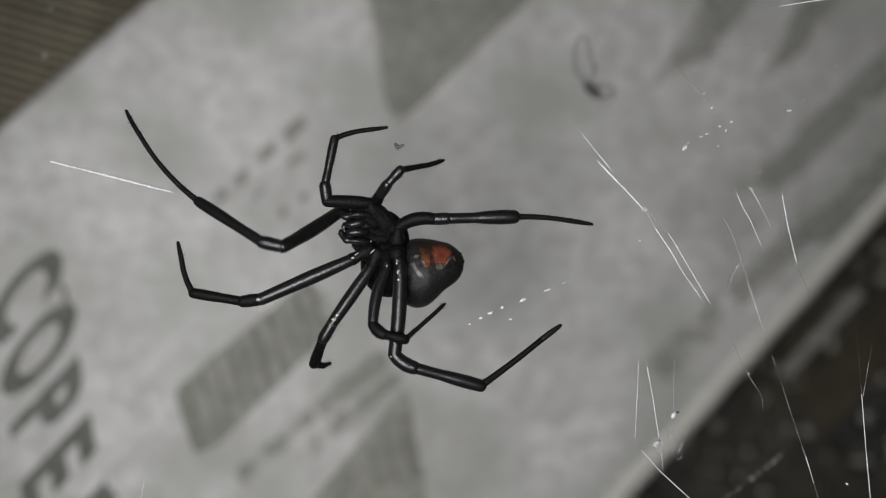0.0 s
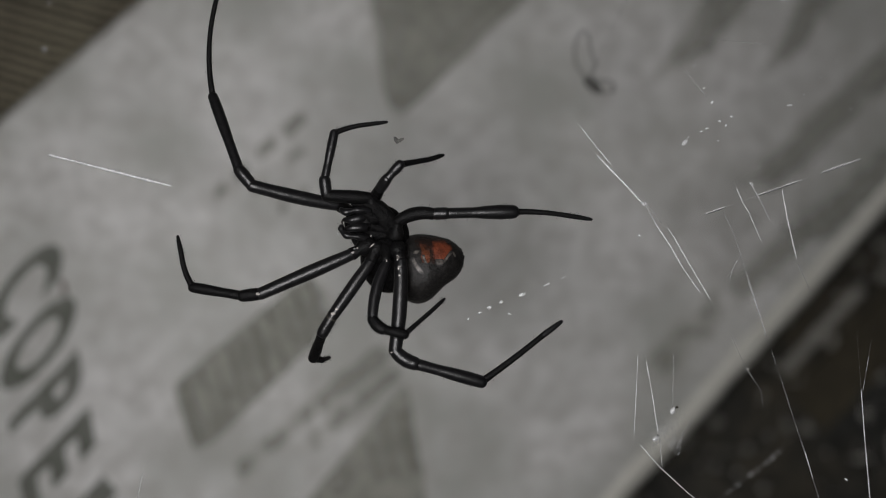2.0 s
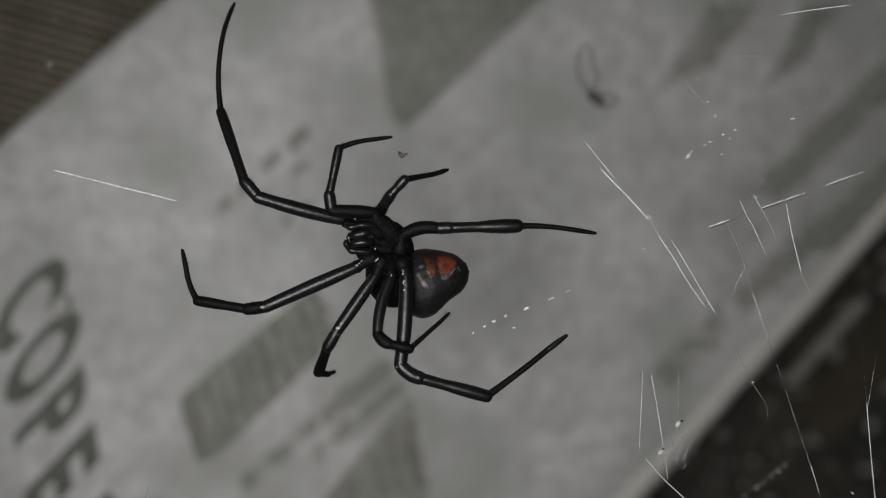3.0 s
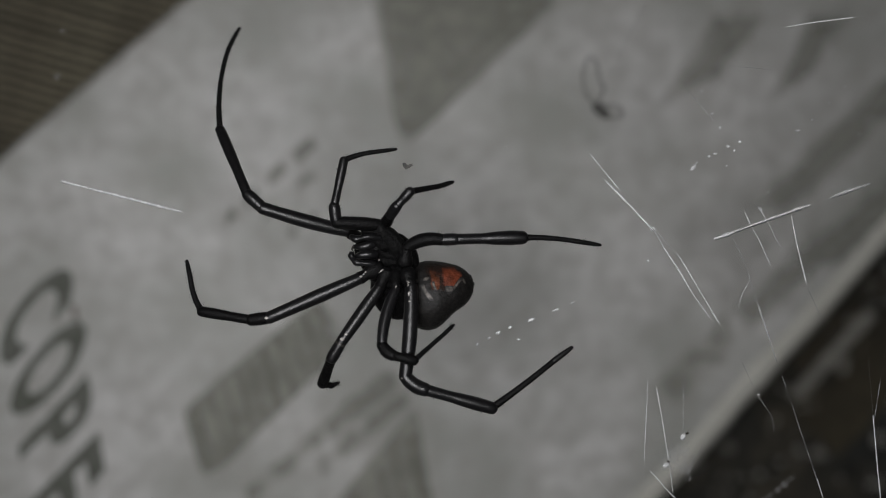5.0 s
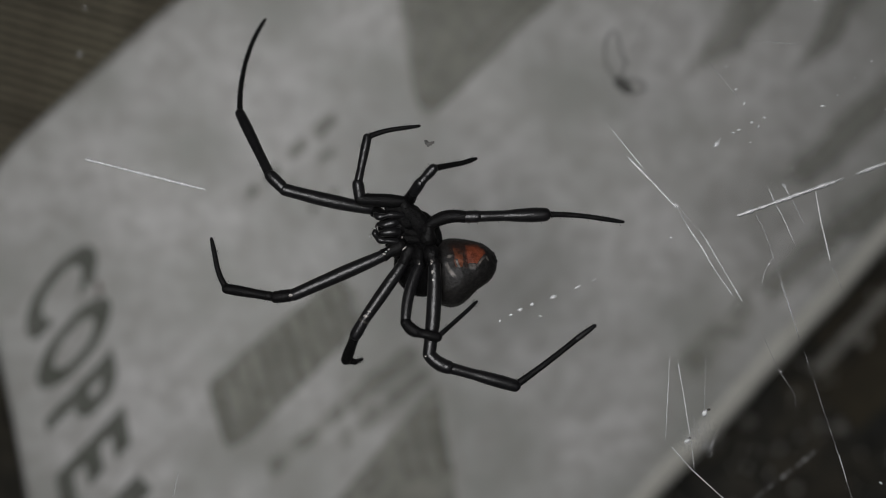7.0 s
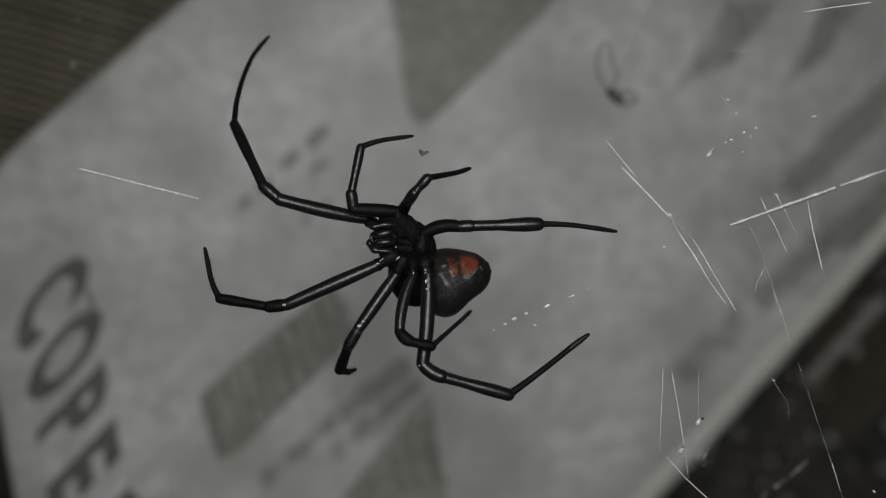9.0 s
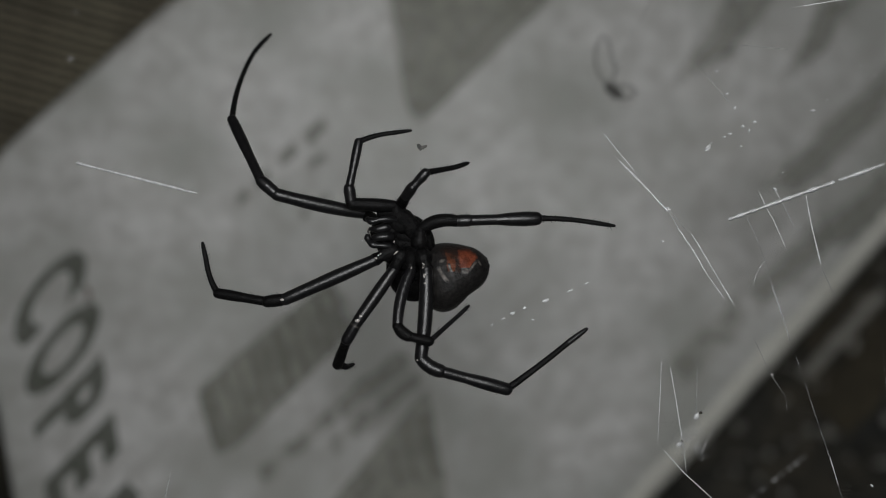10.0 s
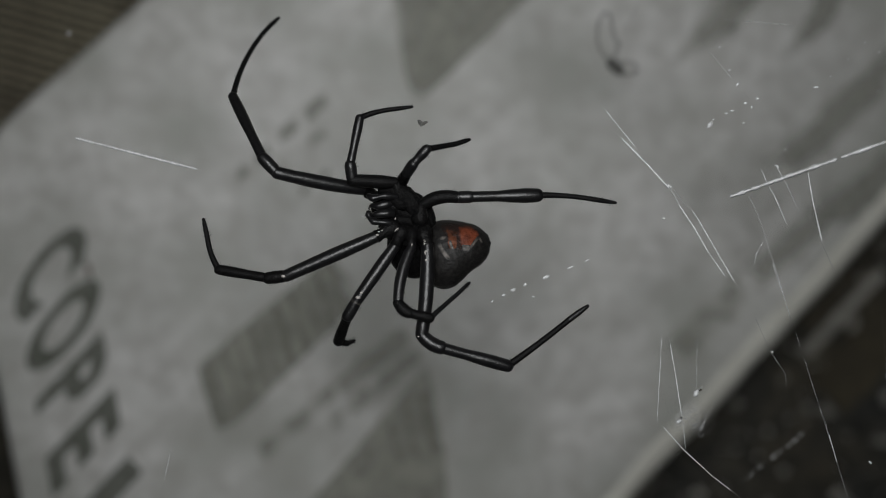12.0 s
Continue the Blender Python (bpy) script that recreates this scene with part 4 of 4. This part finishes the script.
    thread(web, [(20.51, 16.55, 79.55), (25.78, 16.05, 79.55)], 0.017, 0, 21, 2.5, 0.14)
    thread(web, [(15.69, -9.11, 79.77), (15.64, -10.56, 79.77), (15.41, -15.19, 79.77)], 0.044, 0, 22, 2.5, 0.14)
    thread(web, [(16.36, -9.54, 80.00), (16.70, -11.75, 80.32), (17.07, -14.84, 80.86)], 0.061, 0, 23, 2.5, 0.30)
    thread(web, [(18.60, -8.96, 79.55), (18.66, -13.26, 79.10)], 0.024, 0, 24, 2.5, 0.14)
    thread(web, [(15.91, -16.14, 80.00), (17.45, -17.86, 80.00), (19.71, -19.93, 80.00), (21.25, -21.11, 80.00)], 0.058, 0, 25, 2.5, 0.30)
    thread(web, [(17.40, -15.60, 80.00), (17.63, -17.86, 80.00)], 0.034, 0, 26, 0.5, 0.40)
    thread(web, [(23.33, -7.55, 79.55), (23.96, -8.96, 79.55), (24.51, -10.05, 79.55), (25.15, -11.05, 79.55), (25.65, -11.82, 79.55), (25.74, -12.82, 79.55)], 0.012, 2, 27, 1.0, 0.14)
    thread(web, [(33.50, -11.71, 80.00), (33.51, -15.64, 80.68), (33.45, -20.25, 81.81)], 0.076, 0, 28, 6.0, 0.14)
    thread(web, [(34.08, -9.00, 80.00), (33.63, -11.71, 80.00)], 0.031, 0, 29, 3.0, 0.14)
    thread(web, [(-24.15, -18.57, 79.10), (-24.61, -20.63, 79.10)], 0.037, 0, 30, 2.5, 0.14)
    flake(web, (8.35, -3.30, 80.00), 0.095, 24, 2.8)
    thread(web, [(21.01, 12.05, 79.55), (18.73, 14.78, 79.55)], 0.017, 0, 33, 2.5, 0.14)
    thread(web, [(28.19, -25.03, 61.02), (31.24, -22.71, 61.02), (33.90, -20.51, 61.02)], 0.027, 0, 34, 2.5, 0.14)
    thread(web, [(17.51, -16.22, 78.73), (17.88, -16.45, 78.73), (18.34, -16.54, 78.73), (18.80, -16.45, 78.73), (19.16, -16.54, 78.73), (19.35, -16.87, 78.73), (19.16, -17.14, 78.73), (18.89, -16.91, 78.73)], 0.012, 0, 71, 0.3, 0.45)
    thread(web, [(19.44, -15.07, 78.73), (19.62, -15.26, 78.73), (19.49, -15.72, 78.73), (19.26, -16.18, 78.73), (19.16, -16.54, 78.73)], 0.012, 0, 72, 0.3, 0.45)
    thread(web, [(18.75, -13.65, 78.73), (19.03, -13.24, 78.73), (19.26, -12.96, 78.73)], 0.012, 0, 73, 0.3, 0.45)
    thread(web, [(19.16, -16.54, 78.73), (19.44, -16.08, 78.73), (19.58, -15.44, 78.73), (20.04, -14.89, 78.73), (20.31, -14.15, 78.73)], 0.012, 0, 74, 0.3, 0.45)
    thread(web, [(15.60, 18.14, 52.0), (17.60, 24.00, 70.0)], 0.012, 0, 81, 6.0, 0.3)
    flake(web, (-39.39, 19.14, 62.0), 0.13, 50, 1.5)
    flake(web, (-38.87, 23.72, 62.0), 0.08, 80, 1.8)
    flake(web, (28.64, -24.69, 61.02), 0.057, 35, 1.5)
    flake(web, (29.60, -23.95, 61.02), 0.086, 35, 1.5)
    flake(web, (30.85, -22.94, 61.02), 0.115, 35, 1.5)
    flake(web, (31.52, -22.43, 61.02), 0.057, 35, 1.5)
    flake(web, (32.37, -21.81, 61.02), 0.086, 35, 1.5)
    flake(web, (32.99, -21.30, 61.02), 0.115, 35, 1.5)
    flake(web, (33.67, -20.73, 61.02), 0.057, 35, 1.5)
    flake(web, (2.12, -6.04, 80.00), 0.080, 60, 1.8)
    flake(web, (3.02, -5.54, 80.00), 0.090, 25, 1.8)
    flake(web, (3.76, -5.12, 80.00), 0.120, 25, 1.8)
    flake(web, (4.72, -4.70, 80.00), 0.110, 30, 1.6)
    flake(web, (9.70, -2.71, 80.00), 0.045, 26, 5.0)
    flake(web, (6.40, -4.08, 80.00), 0.135, 24, 2.3)
    flake(web, (5.40, -5.64, 80.00), 0.075, 0, 2.0)
    flake(web, (4.38, 9.76, 80.00), 0.050, 80, 1.6)
    flake(web, (19.35, 8.09, 80.00), 0.120, 50, 1.9)
    flake(web, (20.66, 9.00, 80.00), 0.081, 0, 1.6)
    flake(web, (22.15, 9.81, 80.00), 0.095, 0, 1.6)
    flake(web, (23.10, 10.17, 80.00), 0.095, 0, 1.6)
    flake(web, (27.71, 11.07, 80.00), 0.095, 5, 2.2)
    flake(web, (32.64, 13.83, 80.00), 0.060, 0, 1.6)
    flake(web, (32.59, 10.80, 80.00), 0.050, 0, 1.6)
    flake(web, (22.01, 8.23, 80.00), 0.060, 0, 1.6)
    flake(web, (15.64, -19.21, 80.00), 0.050, 0, 1.6)
    flake(web, (16.27, 3.16, 80.00), 0.100, 40, 1.3)
    flake(web, (24.73, 4.79, 80.00), 0.090, -60, 2.0)
    flake(web, (18.77, -13.57, 78.64), 0.200, 60, 1.6)
    flake(web, (17.39, -15.87, 78.64), 0.180, 30, 1.5)
    flake(web, (16.09, 3.21, 80.00), 0.160, 30, 1.3)
    flake(web, (19.35, 8.09, 80.00), 0.160, 50, 2.0)
    flake(web, (24.45, -9.99, 80.00), 0.070, 0, 1.5)
    flake(web, (24.64, 4.79, 80.00), 0.100, -50, 1.8)
    flake(web, (20.07, 14.24, 80.00), 0.068, 0, 1.6)
    flake(web, (20.88, 12.43, 80.00), 0.068, 20, 2.0)
    flake(web, (21.52, 11.30, 80.00), 0.081, 60, 2.0)
    flake(web, (21.11, 9.22, 80.00), 0.081, 10, 2.0)
    flake(web, (22.65, 9.49, 80.00), 0.068, 70, 2.0)
    flake(web, (19.62, 8.50, 80.00), 0.060, 50, 2.0)
    flake(web, (25.31, 6.15, 80.00), 0.050, 0, 1.6)
    flake(web, (28.84, 11.93, 80.00), 0.050, 20, 2.0)
    flake(web, (30.20, 13.29, 80.00), 0.050, 0, 1.6)
    flake(web, (31.51, 14.60, 80.00), 0.050, 30, 2.0)
    flake(web, (23.51, -1.45, 80.00), 0.060, 60, 2.0)
    flake(web, (13.29, 10.71, 80.00), 0.040, 0, 1.6)
    flake(web, (7.73, 6.33, 80.00), 0.035, 0, 1.6)
    flake(web, (10.58, 0.81, 80.00), 0.040, 0, 1.6)
    flake(web, (32.32, -18.80, 80.00), 0.080, -40, 2.0)
    flake(web, (15.76, 0.65, 80.00), 0.090, 0, 1.4)
    # The next two imitate highlights on the spider's body.
    flake(web, (-8.21, 0.71, 80.99), 0.060, 0, 1.2)
    flake(web, (-6.91, -0.45, 81.08), 0.055, 0, 1.2)
    flake(web, (8.32, 6.15, 80.00), 0.030, 0, 1.6)
    web_fluff(web)
    # one strand in six lengths, each with its own twist to imitate its glint
    return [silk_glint_band(web, a, b, 0.25, k) for k, (a, b) in enumerate((
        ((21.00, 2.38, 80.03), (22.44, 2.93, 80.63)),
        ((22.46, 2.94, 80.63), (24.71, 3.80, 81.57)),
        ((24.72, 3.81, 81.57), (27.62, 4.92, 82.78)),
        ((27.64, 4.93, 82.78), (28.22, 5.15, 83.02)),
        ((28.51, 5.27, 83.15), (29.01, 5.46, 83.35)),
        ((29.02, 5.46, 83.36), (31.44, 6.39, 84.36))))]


def debris():
    """The shrivelled remains of an insect hung below the web, and a crumb caught in the silk."""
    bm = bmesh.new()
    z, k = 52.0, 1.061
    c = Vector((15.42 * k, 16.40 * k, z)) * MM
    bmesh.ops.create_icosphere(bm, subdivisions=3, radius=1, matrix=Matrix.Translation(c) @ Matrix.Rotation(radians(-46), 4, "Z") @ Matrix.Diagonal((0.0012, 0.0006, 0.0006, 1)))
    for v in bm.verts:
        v.co += Vector((noise.noise(v.co * 1500), noise.noise(v.co * 1500 + Vector((4, 0, 0))), 0)) * 0.00025
    husk = tagged(part("insect_husk", bm, DEBRIS), "shrivelled dark insect husk with curled legs, hung in silk", "insect husk")
    for path in (((14.89, 17.00), (13.85, 18.11), (13.50, 20.02), (14.08, 21.76), (14.83, 21.53), (15.24, 19.61), (15.64, 18.68)), ((15.12, 16.88), (15.47, 17.93), (15.82, 18.97)),
                 ((15.59, 16.94), (17.15, 16.76), (17.62, 15.95), (16.75, 15.60), (15.76, 15.60))):
        pts = smooth_path([Vector((q[0] * k, q[1] * k, z + 0.3)) * MM for q in path])
        bm = bmesh.new()
        rings(bm, pts, [0.00009] * (len(pts) - 1) + [0.00005], 6)
        part("curled_leg", bm, DEBRIS, husk)
    bm = bmesh.new()
    for at, sx, sy, turn in (((-3.75, 8.32, 80.00), 0.13, 0.22, 25), ((-3.57, 8.22, 80.05), 0.20, 0.12, -20), ((-3.30, 8.27, 80.05), 0.20, 0.12, 15), ((-3.61, 8.04, 80.05), 0.12, 0.10, -10), ((-3.39, 8.14, 80.00), 0.10, 0.08, 60)):
        m = Matrix.Translation(Vector(at) * MM) @ Matrix.Rotation(radians(turn), 4, "Z") @ Matrix.Diagonal((sx * MM, sy * MM, 0.08 * MM, 1))
        made = bmesh.ops.create_icosphere(bm, subdivisions=2, radius=1)
        for v in made["verts"]:
            v.co = m @ (v.co * (1 + 0.9 * noise.noise(v.co * 2.3 + Vector((sx * 90, turn, 0)))))
    tagged(part("crumb", bm, DEBRIS), "tiny grey crumb caught in the silk", "crumb")
    for at, size in (((19.12, -13.30, 78.55), 0.15), ((17.62, -15.60, 78.55), 0.12)):
        bm = bmesh.new()
        bmesh.ops.create_icosphere(bm, subdivisions=2, radius=1)
        for v in bm.verts:
            v.co = Vector(at) * MM + Vector((v.co.x, v.co.y * 0.7, v.co.z * 0.6)) * (size * MM * (1 + 0.7 * noise.noise(v.co * 1.9 + Vector(at))))
        tagged(part("dirt_speck", bm, GROOVE), "tiny dark speck of dirt caught in the silk", "dirt speck", "dirt specks in the silk")
    bm = bmesh.new()
    fibre = [on_sack(*(Vector(q) * MM), 0.0004) for q in ((-48.60, -4.70), (-47.95, -5.20), (-48.15, -6.05), (-47.60, -6.60))]
    rings(bm, smooth_path(fibre), [0.00022] * 12 + [0.0001], 6)
    tagged(part("fibre", bm, RUST), "short reddish-brown fibre lying on the sack", "fibre")


# ---- assembly ----
closet()
LAMP = unseen_torch()
ribbed_board()
sack = printed_sack()
slanted_word(sack, [("C", -16.2, 5.9, 1.06), ("O", -8.9, 6.3, 1.10), ("P", -0.75, 4.8, 1.0), ("E", 6.6, 5.2, 1.0)], (-54.95, -23.35), (1.40, -7.14), (8.5, 9.1))
rolled_hem(sack)
straw()
floor_grit()
print_patch(sack, ((-11.29, 37.21), (17.17, 38.06), (-5.82, 16.34), (-7.15, 17.06)), ragged=0.0004)
print_patch(sack, ((-34.85, -17.85), (-17.00, -3.00), (-13.00, -9.50), (-31.20, -27.60)), ragged=0.0004, soft=0.9)
print_patch(sack, ((-34.69, -18.44), (-33.13, -17.08), (-30.49, -25.96), (-32.06, -27.32)), 'printed_stripe', STRIPE_INK, 6, ragged=0.0004, lift=0.0003, soft=0.3)
print_patch(sack, ((-31.56, -15.78), (-30.99, -15.28), (-28.49, -23.88), (-29.07, -24.38)), 'printed_stripe', STRIPE_INK, 6, ragged=0.0004, lift=0.0003, soft=0.3)
print_patch(sack, ((-29.99, -14.49), (-29.28, -13.91), (-26.77, -22.45), (-27.49, -23.02)), 'printed_stripe', STRIPE_INK, 6, ragged=0.0004, lift=0.0003, soft=0.3)
print_patch(sack, ((-28.28, -13.04), (-27.63, -12.46), (-25.12, -21.01), (-25.77, -21.51)), 'printed_stripe', STRIPE_INK, 6, ragged=0.0004, lift=0.0003, soft=0.3)
print_patch(sack, ((-26.70, -11.74), (-26.20, -11.30), (-23.68, -19.71), (-24.18, -20.14)), 'printed_stripe', STRIPE_INK, 6, ragged=0.0004, lift=0.0003, soft=0.3)
print_patch(sack, ((-25.26, -10.50), (-24.25, -9.63), (-21.73, -18.12), (-22.74, -18.91)), 'printed_stripe', STRIPE_INK, 6, ragged=0.0004, lift=0.0003, soft=0.3)
print_patch(sack, ((-23.10, -8.68), (-22.38, -8.10), (-19.84, -16.45), (-20.57, -17.03)), 'printed_stripe', STRIPE_INK, 6, ragged=0.0004, lift=0.0003, soft=0.3)
print_patch(sack, ((-21.36, -7.22), (-20.79, -6.78), (-18.24, -15.07), (-18.82, -15.58)), 'printed_stripe', STRIPE_INK, 6, ragged=0.0004, lift=0.0003, soft=0.3)
print_patch(sack, ((-19.77, -5.90), (-18.97, -5.24), (-16.42, -13.54), (-17.22, -14.19)), 'printed_stripe', STRIPE_INK, 6, ragged=0.0004, lift=0.0003, soft=0.3)
print_patch(sack, ((-17.88, -4.28), (-17.30, -3.84), (-14.74, -12.07), (-15.32, -12.51)), 'printed_stripe', STRIPE_INK, 6, ragged=0.0004, lift=0.0003, soft=0.3)
print_patch(sack, ((-27.22, -28.31), (-17.09, -19.68), (-16.19, -22.92), (-26.33, -31.54)), 'printed_bar', STREAK_INK, 14, ragged=0.0007, soft=1.3)
print_patch(sack, ((-17.4, -19.78), (-7.7, -12.03), (-6.68, -15.54), (-16.3, -23.22)), 'printed_bar', STREAK_INK, 14, ragged=0.0007, soft=1.3)
print_patch(sack, ((-18.17, -24.72), (-12.5, -20.11), (-11.48, -23.38), (-17.23, -27.96)), 'printed_bar', STREAK_INK, 14, ragged=0.0007, soft=1.3)
print_patch(sack, ((-12.77, -20.43), (-5.6, -14.8), (-4.78, -17.59), (-11.83, -23.32)), 'printed_bar', STREAK_INK, 14, ragged=0.0007, soft=1.3)
print_patch(sack, ((-23.82, -10.96), (-23.24, -10.30), (-23.03, -11.04), (-23.61, -11.69)), 'printed_bar', INK, 6, ragged=0.0003, soft=0.7)
print_patch(sack, ((-24.00, -40.50), (-4.50, -17.60), (-2.30, -31.00), (-1.70, -41.00)), cells=20, ragged=0.0004, soft=1.0)
print_patch(sack, ((-5.97, -21.85), (-4.93, -20.98), (-3.14, -29.68), (-4.18, -30.55)), 'printed_stripe', STRIPE_INK, 6, ragged=0.0004, lift=0.0003, soft=0.3)
print_patch(sack, ((-8.04, -24.13), (-7.38, -23.54), (-5.60, -30.66), (-6.26, -31.24)), 'printed_stripe', STRIPE_INK, 6, ragged=0.0004, lift=0.0003, soft=0.3)
print_patch(sack, ((-9.96, -26.10), (-9.30, -25.52), (-7.67, -31.06), (-8.34, -31.64)), 'printed_stripe', STRIPE_INK, 6, ragged=0.0004, lift=0.0003, soft=0.3)
print_patch(sack, ((-15.30, -30.60), (-12.60, -28.40), (-11.20, -31.40), (-14.20, -34.00)), 'printed_bar', SMUDGE, 8, ragged=0.0005, lift=0.0003, soft=1.0)
print_patch(sack, ((-30.14, 7.02), (-28.21, 8.87), (-27.56, 6.67), (-29.49, 4.83)), 'printed_bar', SMUDGE, 8, ragged=0.0003, soft=1.0)
print_patch(sack, ((-27.56, 9.46), (-25.41, 11.46), (-24.76, 9.26), (-26.92, 7.26)), 'printed_bar', SMUDGE, 8, ragged=0.0003, soft=1.0)
print_patch(sack, ((-24.69, 12.71), (-21.94, 15.02), (-21.22, 12.53), (-23.97, 10.22)), 'printed_bar', SMUDGE, 8, ragged=0.0003, soft=1.0)
print_patch(sack, ((-21.22, 15.62), (-18.02, 18.32), (-17.30, 15.82), (-20.50, 13.12)), 'printed_bar', SMUDGE, 8, ragged=0.0003, soft=1.0)
print_patch(sack, ((-20.93, 11.72), (-18.10, 13.52), (-17.51, 11.60), (-20.42, 9.81)), 'printed_bar', SMUDGE, 8, ragged=0.0003, soft=1.0)
print_patch(sack, ((-21.80, 5.08), (-20.13, 6.34), (-19.62, 4.57), (-21.29, 3.32)), 'printed_bar', SMUDGE, 8, ragged=0.0003, soft=1.0)
print_patch(sack, ((-19.19, 6.94), (-17.44, 8.28), (-16.93, 6.51), (-18.68, 5.17)), 'printed_bar', SMUDGE, 8, ragged=0.0003, soft=1.0)
print_patch(sack, ((-25.26, 6.68), (-23.24, 8.46), (-22.88, 7.28), (-24.98, 5.51)), 'printed_bar', SMUDGE, 8, ragged=0.0003, soft=1.0)
print_patch(sack, ((27.16, 21.61), (35.42, 35.31), (44.37, 35.55), (36.02, 24.63)), "print_or_dark_patch", SMUDGE, 18, 0.0010, soft=3.2)
print_patch(sack, ((42.36, 21.91), (48.67, 35.66), (56.46, 35.87), (49.44, 26.38)), "print_or_dark_patch", SMUDGE, 18, 0.0010, soft=3.0)
print_patch(sack, ((39.0, 8.33), (62.99, 31.14), (64.24, 22.91), (45.61, 6.05)), "print_or_dark_patch", SMUDGE, 18, 0.0010, soft=3.4)
print_patch(sack, ((46.31, 1.84), (64.03, 17.49), (64.04, 8.64), (52.37, -0.5)), "print_or_dark_patch", SMUDGE, 18, 0.0010, soft=3.2)
# The next two are soft darker strips along the hem.
print_patch(sack, ((25.2, -16.27), (36.88, -5.0), (40.62, -9.8), (30.0, -20.02)), "print_or_dark_patch", STREAK_INK, 18, 0.0010, soft=3.0)
print_patch(sack, ((37.21, -5.09), (49.87, 5.77), (52.73, 0.83), (40.59, -9.51)), "print_or_dark_patch", SMUDGE, 18, 0.0010, soft=2.6)
# A broad faint grey patch that darkens this side of the sack.
print_patch(sack, ((26.0, 5.5), (44.5, 19.0), (57.0, 4.6), (37.5, -11.5)), "print_or_dark_patch", FAINT_GREY, 20, 0.0012, lift=0.00008, soft=6.0)
print_patch(sack, ((-43.28, -29.60), (-41.46, -31.82), (-48.22, -39.21), (-50.09, -36.99)), 'printed_bar', DARK_INK)
SPIDER, LEGS, REACH = spider()
BANDS = tangle_web()
debris()


def motions():
    times = [k / 10 for k in range(0, 38)] + [4.0 + 0.25 * k for k in range(33)]
    poses = [[p - shift(SWAY, t) for p in reach_joints(t)] for t in times]
    for k, ob in enumerate(REACH):
        walk(ob, [(t, aim(j[k], j[k + 1])) for t, j in zip(times, poses)])
    walk(SPIDER, [(row[0], Matrix.Translation(shift(SWAY, row[0]))) for row in SWAY])
    for name, rows in LEG_SWAY.items():
        walk(LEGS[name], [(row[0], Matrix.Translation(shift(rows, row[0]) - shift(SWAY, row[0]))) for row in rows])
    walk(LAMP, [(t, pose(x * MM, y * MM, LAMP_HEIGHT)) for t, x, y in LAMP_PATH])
    # the bands turn from edge-on to flat, imitating glints that brighten
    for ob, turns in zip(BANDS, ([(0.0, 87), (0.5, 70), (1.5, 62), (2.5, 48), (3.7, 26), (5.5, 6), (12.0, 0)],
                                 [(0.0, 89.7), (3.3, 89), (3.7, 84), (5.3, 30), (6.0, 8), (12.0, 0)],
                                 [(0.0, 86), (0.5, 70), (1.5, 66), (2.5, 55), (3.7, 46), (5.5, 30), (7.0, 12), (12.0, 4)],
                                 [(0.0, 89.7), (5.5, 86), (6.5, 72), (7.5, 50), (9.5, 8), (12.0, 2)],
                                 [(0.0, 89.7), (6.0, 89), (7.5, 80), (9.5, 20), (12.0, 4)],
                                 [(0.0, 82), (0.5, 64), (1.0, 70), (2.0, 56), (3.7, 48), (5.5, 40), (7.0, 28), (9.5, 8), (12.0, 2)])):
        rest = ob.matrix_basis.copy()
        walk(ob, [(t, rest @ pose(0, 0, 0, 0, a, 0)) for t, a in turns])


motions()
